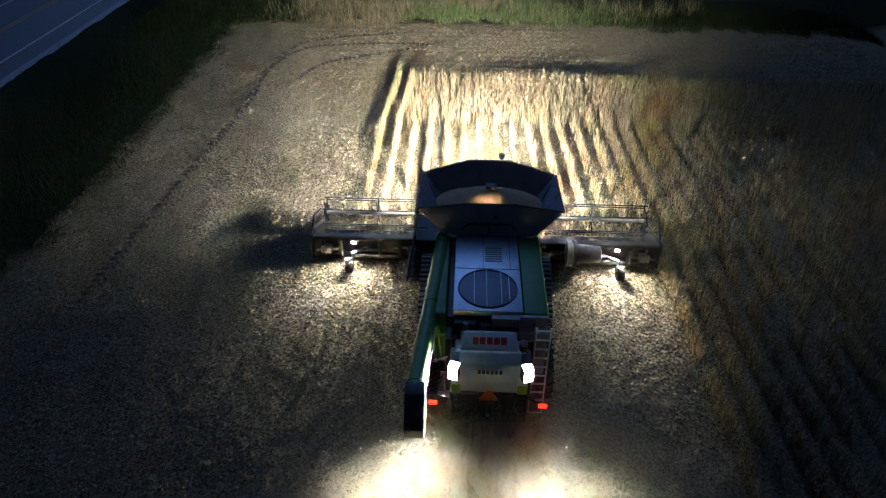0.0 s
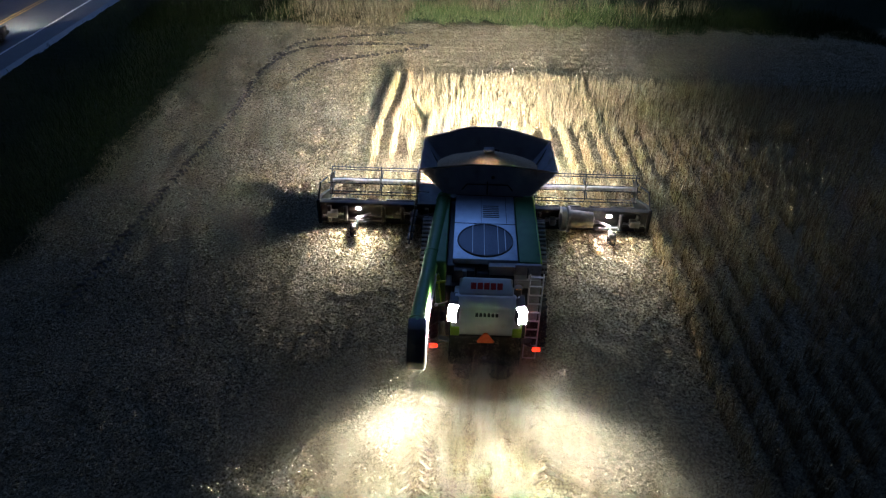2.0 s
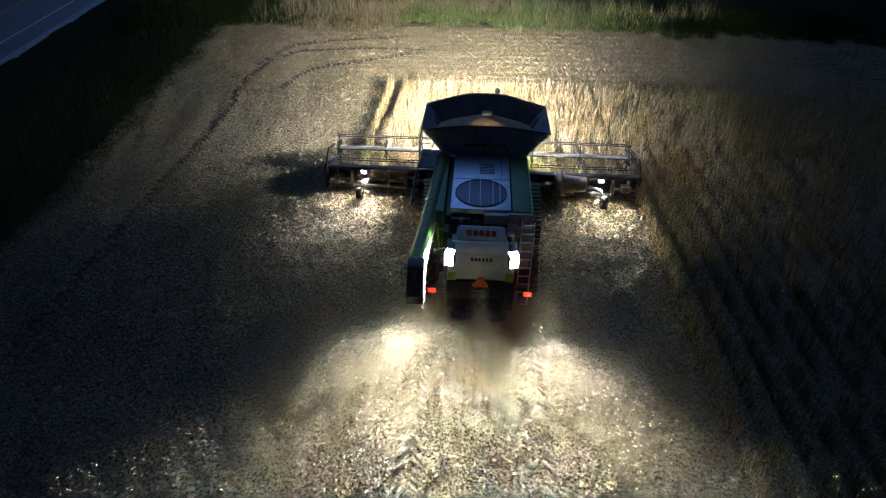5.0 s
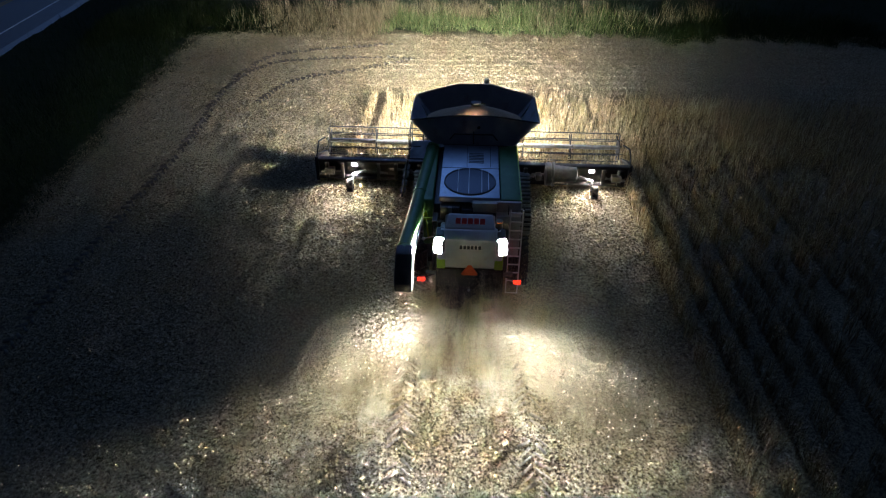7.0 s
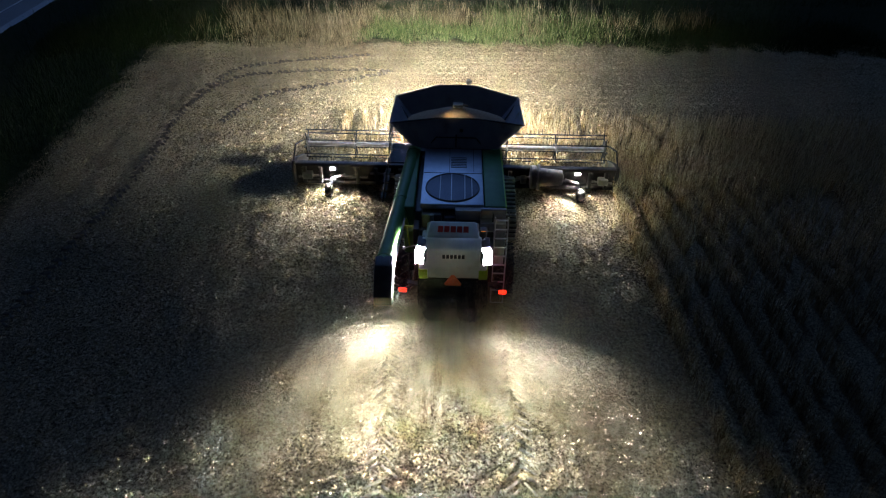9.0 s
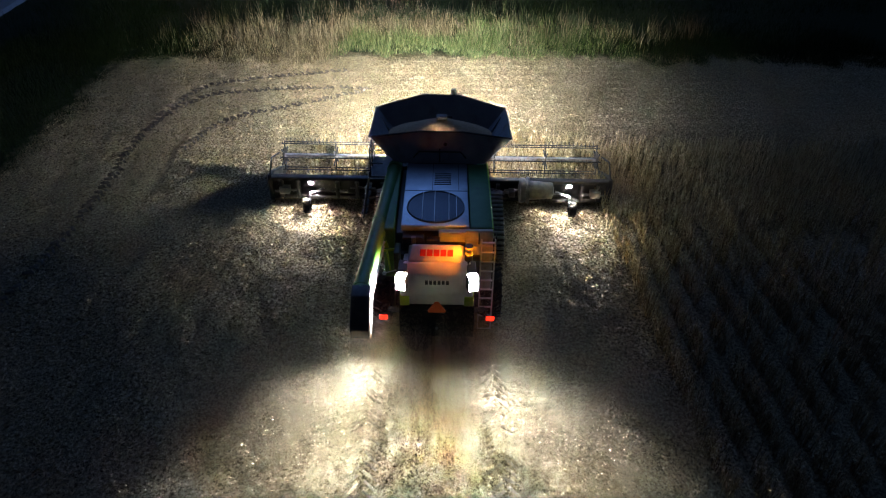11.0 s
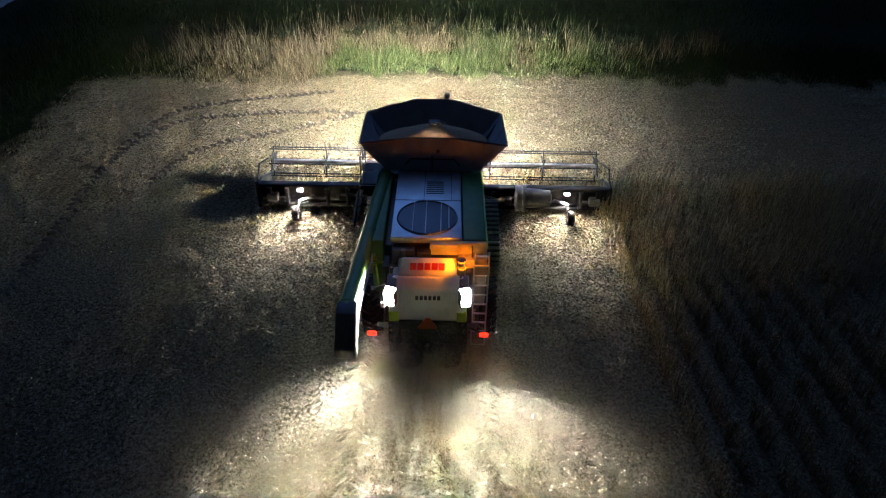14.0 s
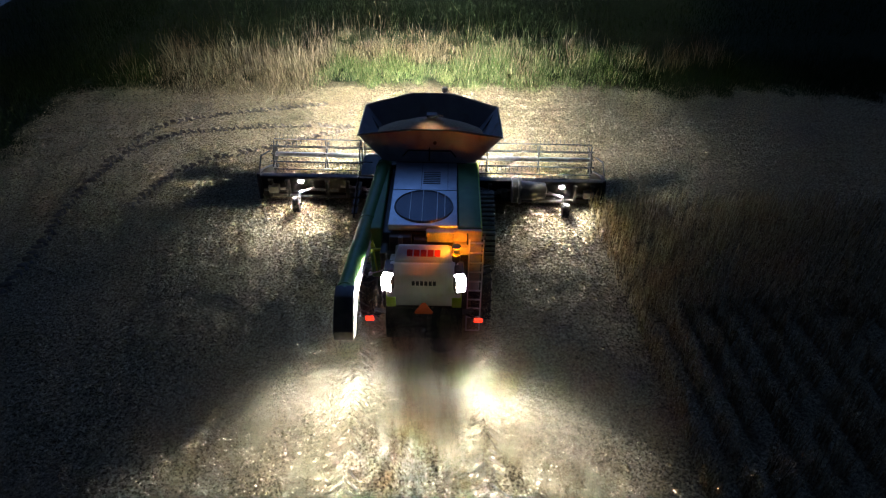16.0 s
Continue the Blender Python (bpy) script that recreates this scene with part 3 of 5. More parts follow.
# the swath that the header takes: cut strip by strip as it arrives
SWATHS = []
STRIP = 0.5
y = -0.9
while y < CROP_END + 0.4:
    roots = []
    if y < ROW_END:
        for k in range(1, 15):
            roots.append(row_roots(FIRST_ROW - ROW_GAP * k, y, y + STRIP, 22, rng))
    else:
        m = int(10.3 * STRIP * 26)
        roots.append((rng.uniform(-4.6, 4.9, m), rng.uniform(y, y + STRIP, m)))
        for k in (13, 14):
            roots.append(row_roots(FIRST_ROW - ROW_GAP * k + 0.35 * (1 - math.cos((y - ROW_END) / 6 * math.pi)) * 0.4, y, y + STRIP, 22, rng))
    px, py = np.concatenate([r[0] for r in roots]), np.concatenate([r[1] for r in roots])
    if len(px):
        v, f = grown(px, py, int(300 + y * 10))
        v[:, 1] -= y
        ob = new("crop_swath", fast_mesh("crop_swath", v, f, CROP))
        ob.location = (0, y, 0)
        tagged(ob, "dry tan soybean plants standing before the header", "crop", "crop swaths before the header", "stuff")
        SWATHS.append((ob, y))
    y += STRIP


# ---- straw and stubble on the field ----
def straw(n, seed):
    rng = np.random.default_rng(seed)
    tv = np.array([(-0.5, -0.5, 0), (0.5, -0.5, 0.0), (0.5, 0.5, 0.25), (-0.5, 0.5, 0.25)], float)
    tf = np.array([(0, 1, 2, 3)])
    x = np.r_[rng.uniform(-17.5, 6.0, int(n * 0.72)), rng.uniform(-17, 24, n - int(n * 0.72))]
    y = np.r_[rng.uniform(-19, 25.2, int(n * 0.72)), rng.uniform(13.5, 25, n - int(n * 0.72))]
    # it lies thicker along the old rows: lengthwise in the field, crosswise on the headland
    head = y > 14.5
    y = np.where(head, y + 0.08 * np.sin(y * 2 * math.pi / ROW_GAP), y)
    x = np.where(head, x, x + 0.05 * np.sin((x - FIRST_ROW) * 2 * math.pi / ROW_GAP))
    keep = smooth_noise(x, y, 0.5, 21) + 0.5 * smooth_noise(x, y, 2.2, 22) > rng.uniform(0.1, 1.05, n)
    # little lies where the wheels have pressed it in
    for line in PASS:
        keep &= ~((np.abs(x - np.interp(y, line[:, 1], line[:, 0])) < 0.44) & (y < line[-1, 1]) & (rng.random(n) < 0.8))
    x, y = x[keep], y[keep]
    m = len(x)
    fine = np.where(y > 8, 0.85, 1.0)
    size = np.stack([fine * rng.uniform(0.03, 0.10, m), rng.uniform(0.010, 0.020, m), fine * rng.uniform(0.03, 0.10, m)], 1)
    p = np.stack([x, y, height(x, y) + 0.004], 1)
    v, f = scatter(tv, tf, p, rng.uniform(0, 6.28, m), size, rng.normal(0, 0.45, (m, 2)))
    tagged(new("straw_litter", fast_mesh("straw_litter", v, f, STRAW)), "chopped tan straw and pods strewn over the stubble", "straw", kind="stuff")
    # cut stems left in their rows
    k = rng.integers(-29, 0, 26000)
    x = FIRST_ROW + ROW_GAP * k + rng.normal(0, 0.06, len(k))
    y = rng.uniform(-19, 14.5, len(k))
    ok = smooth_noise(x, y, 1.1, 23) > 0.3
    x, y = x[ok], y[ok]
    m = len(x)
    tv = np.array([(-0.5, 0, 0), (0.5, 0, 0), (0.5, 0, 1), (-0.5, 0, 1)], float)
    p = np.stack([x, y, height(x, y) - 0.01], 1)
    v, f = scatter(tv, tf, p, rng.uniform(0, 3.14, m), np.stack([np.full(m, 0.012), np.full(m, 0.012), rng.uniform(0.05, 0.12, m)], 1), rng.normal(0, 0.25, (m, 2)))
    tagged(new("stubble", fast_mesh("stubble", v, f, STRAW)), "short cut bean stubble in rows", "stubble", kind="stuff")


straw(420000, 31)


# ---- borders: tall grass, verge, shrubs ----
def blades(name, x, y, tall, width, material, label, seed, z=None):
    rng = np.random.default_rng(seed)
    tv = np.array([(-0.5, 0, 0), (0.5, 0, 0), (0.36, 0.04, 0.55), (-0.36, 0.04, 0.55), (0.05, 0.22, 1.0)], float)
    tf = np.array([(0, 1, 2), (0, 2, 3), (3, 2, 4)])
    m = len(x)
    p = np.stack([x, y, height(x, y) - 0.02], 1)
    h = tall * rng.uniform(0.5, 1.2, m)
    v, f = scatter(tv, tf, p, rng.uniform(0, 6.28, m), np.stack([np.full(m, width) * rng.uniform(0.6, 1.4, m), h, h], 1), rng.normal(0, 0.22, (m, 2)))
    tagged(new(name, fast_mesh(name, v, f, material)), label, "grass", kind="stuff")


def border_y(x):
    return 25.75 - 0.0045 * (x - 1.0) ** 2 + 1.9 * (smooth_noise(x, x * 0, 2.3, 41) - 0.5) + 1.1 * (smooth_noise(x, x * 0, 0.6, 55) - 0.5)


def borders():
    rng = np.random.default_rng(42)
    n = 80000
    x = rng.uniform(-24, 26, n)
    d = rng.gamma(2.2, 1.15, n)
    y = border_y(x) + d - 0.9
    clump = smooth_noise(x, y, 0.8, 43) + 0.4 * smooth_noise(x, y, 0.3, 51)
    tall = np.clip(0.12 + 0.24 * d, 0, 0.95) * (0.12 + 1.0 * clump)
    bare = smooth_noise(x, y, 1.3, 52) > 0.06 + 0.12 * rng.random(n)
    x, y, d, tall, clump = x[bare], y[bare], d[bare], tall[bare], clump[bare]
    dry = (0.7 * smooth_noise(x, y, 2.4, 44) + 0.35 * np.clip((d - 2.2) / 1.5, 0, 1) + 0.5 * np.clip((-2.0 - x) / 2.5, 0, 1) + 0.3 * rng.random(len(x))) > 0.88
    # only the middle keeps the lit colours; the sides get shade as darker blades
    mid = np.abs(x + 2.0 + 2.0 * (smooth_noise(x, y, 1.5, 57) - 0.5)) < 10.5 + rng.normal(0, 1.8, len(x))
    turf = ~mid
    blades("unlit_border_grass", x[turf], y[turf], 0.7 * tall[turf], 0.022, UNLIT_BLADE, "grass along the field's end, coloured dark as if beyond the lamps", 58)
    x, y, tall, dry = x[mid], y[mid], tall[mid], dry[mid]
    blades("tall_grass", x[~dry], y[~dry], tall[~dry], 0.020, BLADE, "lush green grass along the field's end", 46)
    blades("dry_grass", x[dry], y[dry], tall[dry] * 1.15, 0.020, DRYBLADE, "tall dry buff grass with seed heads at the field's end", 47)
    # tall seed stalks in clumps
    n = 5200
    x = rng.uniform(-16, 16, n)
    y = border_y(x) + rng.uniform(1.8, 5.0, n)
    ok = smooth_noise(x, y, 1.0, 53) > 0.52
    blades("seed_stalks", x[ok], y[ok], np.full(ok.sum(), 1.15), 0.02, DRYBLADE, "tall dry weed stalks rising from the grass", 54)
    # verge and meadow: night shade is painted into the blade colour
    n = 30000
    y = rng.uniform(-22, 40, n)
    x = -17.0 - rng.gamma(1.6, 1.9, n) + 1.6 * (smooth_noise(y, y * 0, 1.6, 48) - 0.5)
    ok = x > -27
    blades("verge_grass", x[ok], y[ok], np.clip(0.2 + 0.1 * (-17 - x[ok]), 0.15, 0.6), 0.022, UNLIT_BLADE, "verge grass between road and field, coloured dark as if unlit", 49)
    n = 26000
    x, y = rng.uniform(-26, 32, n), rng.uniform(33, 52, n)
    blades("meadow_grass", x, y, np.full(n, 0.3), 0.04, UNLIT_BLADE, "meadow grass beyond the field border, coloured dark as if unlit", 50)


borders()


def shrub(place, size, seed, label):
    """A weedy shrub: forked stems with many small leaves."""
    rng = np.random.default_rng(seed)
    base = tagged(new("shrub"), label, "shrub", "shrubs at the field border")
    base.location = place
    bm = bmesh.new()
    tips = []
    for _ in range(9):
        a, out = rng.uniform(0, 6.28), rng.uniform(0.2, 0.75)
        mid = (0.4 * out * math.cos(a) * size, 0.4 * out * math.sin(a) * size, 0.5 * size)
        tip = (out * math.cos(a) * size, out * math.sin(a) * size, rng.uniform(0.75, 1.2) * size)
        rod(bm, (0, 0, -0.05), mid, 0.02 * size, 0.013 * size, 5)
        rod(bm, mid, tip, 0.013 * size, 0.004 * size, 5)
        tips += [(mid, tip)] * 3
    part("stems", bm, BARK, base)
    n = 900
    u, w = rng.random(n) ** 0.7, rng.integers(0, len(tips), n)
    a, b = np.array([tips[i][0] for i in w]), np.array([tips[i][1] for i in w])
    p = a + (b - a) * u[:, None] + rng.normal(0, 0.10 * size, (n, 3))
    tv = np.array([(0, -0.5, 0), (0.35, 0, 0.1), (0, 0.6, 0), (-0.35, 0, 0.1)], float)
    v, f = scatter(tv, np.array([(0, 1, 2, 3)]), p, rng.uniform(0, 6.28, n), rng.uniform(0.05, 0.11, (n, 1)) * np.array([[1, 1, 1]]), rng.normal(0, 0.9, (n, 2)))
    part("leaves", fast_mesh("leaves", v, f, LEAF), None, base)


for i, (x, y, s) in enumerate([(-0.6, 29.6, 1.15), (-2.1, 29.8, 1.0), (-4.4, 29.7, 0.95), (-3.4, 30.3, 1.1), (1.3, 30.2, 0.9), (3.0, 29.9, 0.8), (5.6, 29.4, 0.85), (8.2, 29.2, 0.9), (-8.0, 29.6, 0.9), (10.8, 28.8, 0.8)]):
    shrub((x, y, 0), s, 60 + i, "leafy weed shrub standing in the border grass" if i % 2 else "dry-topped weed shrub at the edge of the meadow")


# ---- the combine harvester ----
harvester = tagged(new("combine_harvester"), "green and white combine harvester working at night with lamps lit", "combine harvester")
RIM = [(-0.60, -0.24, 4.29), (0.62, -0.24, 4.29), (2.07, -0.75, 4.09), (2.11, -2.80, 4.07), (0.66, -2.76, 4.25), (-0.60, -2.76, 4.25), (-2.08, -2.80, 4.07), (-2.05, -0.75, 4.09)]


def body():
    # chassis and threshing housing
    bm = bmesh.new()
    prism(bm, [(-7.1, 1.25), (-6.2, 0.85), (-2.0, 0.75), (-0.9, 1.0), (-0.9, 2.2), (-3.0, 3.1), (-6.3, 3.1), (-6.9, 2.4)], "x", -1.1, 1.1, 0.03)
    part("chassis", bm, DARK, harvester, "dark dusty chassis")
    # side panels
    for s, name in ((-1, "side_panel"), (1, "side_panel")):
        bm = bmesh.new()
        prism(bm, [(-6.45, 1.75), (-3.2, 1.35), (-1.0, 1.6), (-1.0, 3.1), (-3.1, 3.28), (-6.38, 3.28), (-6.6, 2.6)], "x", min(s * 1.12, s * 1.40), max(s * 1.12, s * 1.40), 0.04)
        part(name, bm, GREEN, harvester, "dark green side panel")
    # the green top cover beside the engine deck
    bm = bmesh.new()
    box(bm, (0.83, -6.37, 3.12), (1.42, -3.05, 3.35), 0.05)
    part("top_cover", bm, GREEN, harvester, "flat dark green top cover")
    bm = bmesh.new()
    box(bm, (1.395, -6.4, 3.10), (1.435, -3.02, 3.37), 0.01)
    part("cover_edge", bm, LIME, harvester, "thin light green edge")
    # engine deck
    deck = bmesh.new()
    box(deck, (-0.95, -6.36, 3.2), (0.81, -3.1, 3.38), 0.03)
    deck = part("engine_deck", deck, DECK, harvester, "light grey engine deck panel")
    bm = bmesh.new()
    for i in range(7):
        box(bm, (-0.13, -3.72 - i * 0.1, 3.378), (0.34, -3.68 - i * 0.1, 3.392), 0.004)
    part("louvre", bm, GREY, deck)
    for x in (-0.18, 0.55):
        bm = bmesh.new()
        box(bm, (x - 0.006, -4.62, 3.376), (x + 0.006, -3.12, 3.386), 0)
        part("seam", bm, DARK, deck)
    bm = bmesh.new()
    box(bm, (-0.94, -4.66, 3.376), (0.80, -4.64, 3.388), 0)
    part("seam", bm, DARK, deck)
    # round cooling screen with its bars
    screen = bmesh.new()
    lathe(screen, [(3.375, 0.74), (3.40, 0.74), (3.41, 0.70), (3.405, 0.0005)], (-0.07, -5.48, 0), "z", 48)
    screen = part("cooling_screen", screen, MESH, deck, "round dark cooling screen")
    ring = bmesh.new()
    lathe(ring, [(3.376, 0.74), (3.42, 0.745), (3.425, 0.765), (3.376, 0.78)], (-0.07, -5.48, 0), "z", 48)
    part("screen_ring", ring, GREY, screen)
    for x in (-0.42, -0.10, 0.28, 0.48):
        half = math.sqrt(0.74**2 - (x + 0.07) ** 2)
        bm = bmesh.new()
        box(bm, (x - 0.011, -5.48 - half, 3.405), (x + 0.011, -5.48 + half, 3.43), 0.004)
        part("screen_bar", bm, ALU, screen, "pale bar over the screen")
    # dark step well behind the deck, with boxes
    bm = bmesh.new()
    box(bm, (-1.05, -6.75, 2.55), (1.1, -6.3, 2.75), 0.02)
    box(bm, (-0.9, -6.62, 2.75), (-0.35, -6.38, 3.18), 0.03)
    box(bm, (-0.28, -6.6, 2.75), (0.05, -6.4, 3.1), 0.03)
    box(bm, (-1.12, -6.9, 2.0), (-0.95, -6.3, 2.9), 0.03)
    part("step_well", bm, DARK, harvester, "dark engine bay behind the deck")
    bm = bmesh.new()
    rod(bm, (-0.62, -6.62, 2.9), (-0.62, -6.62, 3.2), 0.06, n=14)
    part("breather", bm, GREY, harvester)
    bm = bmesh.new()
    rod(bm, (-0.2, -6.75, 2.8), (-0.2, -6.75, 3.02), 0.05, n=14)
    part("breather", bm, GREY, harvester)
    # side wall of the ladder nook
    bm = bmesh.new()
    box(bm, (0.72, -6.72, 1.6), (1.42, -6.40, 3.0), 0.015)
    box(bm, (0.72, -6.5, 3.0), (1.42, -6.40, 3.33), 0.015)
    part("nook_wall", bm, NOOK, harvester, "grey rear wall over the ladder")
    bm = bmesh.new()
    plate(bm, [(0.02, -6.41, 3.32), (0.72, -6.41, 3.32), (0.72, -6.55, 3.30), (0.02, -6.55, 3.30)], 0.02)
    box(bm, (0.02, -6.445, 2.76), (0.715, -6.405, 3.30), 0.008)
    part("nook_lip", bm, NOOK, harvester)


body()


def hood():
    """The white rear hood: a raised cap, a sloping main face and lime corners."""
    cap = bmesh.new()
    prism(cap, [(-6.82, 3.12), (-7.21, 2.88), (-7.21, 2.70), (-6.6, 2.70), (-6.6, 2.95)], "x", -0.66, 0.61, 0.05)
    for v in cap.verts:
        if v.co.z < 2.95:
            v.co.x *= 1.12
    cap = part("hood_cap", cap, WHITE, harvester, "white hood cap with red maker's mark", 40)
    # the maker's mark as five plain red blocks on the sloping cap
    up = Vector((0, 0.41, 0.26)).normalized()
    out = Vector((0, -0.26, 0.41)).normalized()
    for i in range(5):
        x = -0.37 + i * 0.172
        c = Vector((x, -7.02, 3.0)) + out * 0.004
        a = Vector((0.072, 0, 0))
        bm = bmesh.new()
        plate(bm, [c - a - up * 0.09, c + a - up * 0.09, c + a * 1.05 + up * 0.09, c - a * 0.9 + up * 0.09], 0.006)
        part("mark_block", bm, RED, cap, "plain red block of the maker's mark")
    face = bmesh.new()
    outline = [(-7.24, 2.86), (-7.50, 2.66), (-7.57, 2.1), (-7.48, 1.67), (-6.6, 1.67), (-6.6, 2.72)]
    prism(face, outline, "x", -0.93, 0.92, 0.05)
    for v in face.verts:
        if v.co.z > 2.6:
            v.co.x *= 0.93
    face = part("rear_hood", face, WHITE, harvester, "white rear hood", 40)
    # model mark as six dark bars
    for i in range(6):
        x = -0.26 + i * 0.104
        bm = bmesh.new()
        box(bm, (x - 0.038, -7.575, 2.42), (x + 0.038, -7.52, 2.52), 0.004)
        part("mark_bar", bm, INK, face, "plain dark bar of the model mark")
    for s in (-1, 1):
        bm = bmesh.new()
        prism(bm, [(-7.585, 2.02), (-7.51, 1.66), (-7.0, 1.66), (-7.0, 2.3)], "x", min(s * 0.70, s * 0.945), max(s * 0.70, s * 0.945), 0.02)
        part("lime_corner", bm, LIME, face, "lime green lower corner")
        bm = bmesh.new()
        box(bm, (min(s * 0.74, s * 0.97), -7.53, 2.32), (max(s * 0.74, s * 0.97), -7.1, 2.84), 0.03)
        part("lamp_pod", bm, DARK, face)
        for z in (2.68, 2.45):
            lamp(face, (s * 0.85, -7.55, z), (s * 0.27, -1, 0.03), (0.22, 0.20), REAR_LAMP, 0.23, "rear_work_light", "bright white rear work light", 0.012, 0.165)
    # warning triangle
    bm = bmesh.new()
    outline = [(-0.21, 1.54), (0.21, 1.54), (0.235, 1.59), (0.045, 1.89), (-0.045, 1.89), (-0.235, 1.59)]
    prism(bm, outline, "y", -7.63, -7.60, 0.005)
    tri = part("warning_triangle", bm, ORANGE, harvester, "orange slow vehicle triangle")
    # bumper, spreader, drawbar
    bm = bmesh.new()
    prism(bm, [(-7.45, 1.60), (-7.62, 1.1), (-7.5, 0.55), (-6.7, 0.5), (-6.4, 1.65)], "x", -0.98, 0.98, 0.04)
    part("chopper_hood", bm, BLACK, harvester, "dark straw chopper hood")
    for s in (-1, 1):
        bm = bmesh.new()
        lathe(bm, [(0.42, 0.36), (0.5, 0.38), (0.56, 0.2), (0.62, 0.06)], (s * 0.48, -7.55, 0), "z", 20)
        part("spreader_disc", bm, BLACK, harvester, "dark chaff spreader disc")
        bm = bmesh.new()
        pipe(bm, [(s * 0.9, -7.2, 1.28), (s * 1.2, -7.36, 1.26), (s * 1.38, -7.38, 1.2)], 0.03)
        bracket = part("lamp_bracket", bm, DARK, harvester)
        bm = bmesh.new()
        box(bm, (s * 1.40 - 0.11, -7.46, 1.12), (s * 1.40 + 0.11, -7.41, 1.25), 0.015)
        part("tail_light", bm, TAIL_LAMP, bracket, "glowing red tail light")
        bm = bmesh.new()
        plate(bm, [(s * 0.98, -7.45, 1.38), (s * 1.28, -7.40, 1.42), (s * 1.26, -7.2, 1.36), (s * 0.98, -7.2, 1.30)], 0.03)
        part("mudflap", bm, GREY, harvester, "pale dusty bracket plate")
    bm = bmesh.new()
    bmesh.ops.create_icosphere(bm, subdivisions=2, radius=0.045, matrix=Matrix.Translation((0, -7.64, 1.0)))
    rod(bm, (0, -7.5, 1.0), (0, -7.64, 1.0), 0.02)
    part("tow_ball", bm, STEEL, harvester)


hood()


def tank():
    """The grain tank with its extensions folded out, and the grain heap in it."""
    floor = [(-0.5, -0.95, 3.25), (0.5, -0.95, 3.25), (1.25, -1.2, 3.2), (1.34, -3.0, 3.34), (0.62, -3.02, 3.34), (-0.58, -3.02, 3.34), (-1.32, -3.0, 3.34), (-1.25, -1.2, 3.2)]
    bm = bmesh.new()
    box(bm, (-1.34, -3.0, 2.4), (1.34, -0.95, 3.22), 0.03)
    part("grain_tank", bm, DARK, harvester, "dark grain tank body")
    for i in range(8):
        a, b = RIM[i], RIM[(i + 1) % 8]
        c, d = floor[(i + 1) % 8], floor[i]
        bm = bmesh.new()
        plate(bm, [a, d, c, b], 0.025)
        flap = part("tank_flap", bm, TANK, harvester, "folded-out dark tank extension sheet")
        bm = bmesh.new()
        rod(bm, a, b, 0.028, n=8)
        part("rim_bar", bm, DARK, flap)
    # rear flap: bars and latch
    bm = bmesh.new()
    pipe(bm, [(-0.78, -3.02, 3.52), (-0.62, -2.98, 3.70), (0.62, -2.98, 3.70), (0.78, -3.02, 3.52)], 0.022)
    rod(bm, (0, -3.05, 3.40), (0, -2.97, 3.80), 0.022)
    part("folding_linkage", bm, DARK, harvester)
    bm = bmesh.new()
    bmesh.ops.create_icosphere(bm, subdivisions=2, radius=0.06, matrix=Matrix.Translation((0.16, -2.92, 3.92)))
    part("level_sensor", bm, DARK, harvester)
    # heap of grain
    bm = bmesh.new()
    rings = []
    for r, z in ((1.0, 3.72), (0.82, 3.82), (0.6, 3.95), (0.38, 4.06), (0.18, 4.14)):
        ring = []
        for i in range(40):
            a = 2 * math.pi * i / 40
            x, y = 1.60 * r * math.cos(a), -1.80 + 0.92 * r * math.sin(a)
            ring.append(bm.verts.new((x, y, z + 0.035 * noise.noise((x * 2.1, y * 2.1, 0)))))
        rings.append(ring)
    for a, b in zip(rings, rings[1:]):
        for i in range(40):
            bm.faces.new((a[i], a[(i + 1) % 40], b[(i + 1) % 40], b[i]))
    top = bm.verts.new((0, -1.85, 4.17))
    for i in range(40):
        bm.faces.new((rings[-1][i], rings[-1][(i + 1) % 40], top))
    low = [bm.verts.new((v.co.x * 0.8, -1.85 + (v.co.y + 1.85) * 0.8, 3.22)) for v in rings[0]]
    for i in range(40):
        bm.faces.new((rings[0][i], low[i], low[(i + 1) % 40], rings[0][(i + 1) % 40]))
    part("grain", bm, GRAIN, harvester, "heap of tan soybeans", 60)
    bm = bmesh.new()
    rod(bm, (0.1, -1.5, 3.3), (0.04, -1.72, 4.26), 0.12, 0.10, 16)
    box(bm, (-0.12, -1.86, 4.20), (0.2, -1.62, 4.29), 0.02)
    rod(bm, (0.2, -1.74, 4.26), (0.36, -1.74, 4.22), 0.035)
    part("filling_auger", bm, DARK, harvester, "dark filling auger head above the grain")
    bm = bmesh.new()
    lathe(bm, [(4.20, 0.05), (4.26, 0.095), (4.34, 0.10), (4.39, 0.07), (4.40, 0.01)], (0.40, 0.05, 0), "z", 20)
    rod(bm, (0.40, 0.05, 3.5), (0.40, 0.05, 4.22), 0.025)
    part("antenna", bm, DARK, harvester, "small round receiver over the cab")
    lamp(harvester, (0.0, -2.66, 4.02), (0, 1, 0.05), (0.12, 0.06), TANK_LAMP, 0.06, "tank_light", "small light inside the grain tank")
    # diagonal stays inside the front corners
    for s in (-1, 1):
        bm = bmesh.new()
        rod(bm, (s * 1.95, -1.0, 3.95), (s * 1.5, -1.75, 3.62), 0.03)
        part("stay", bm, DARK, harvester)


tank()


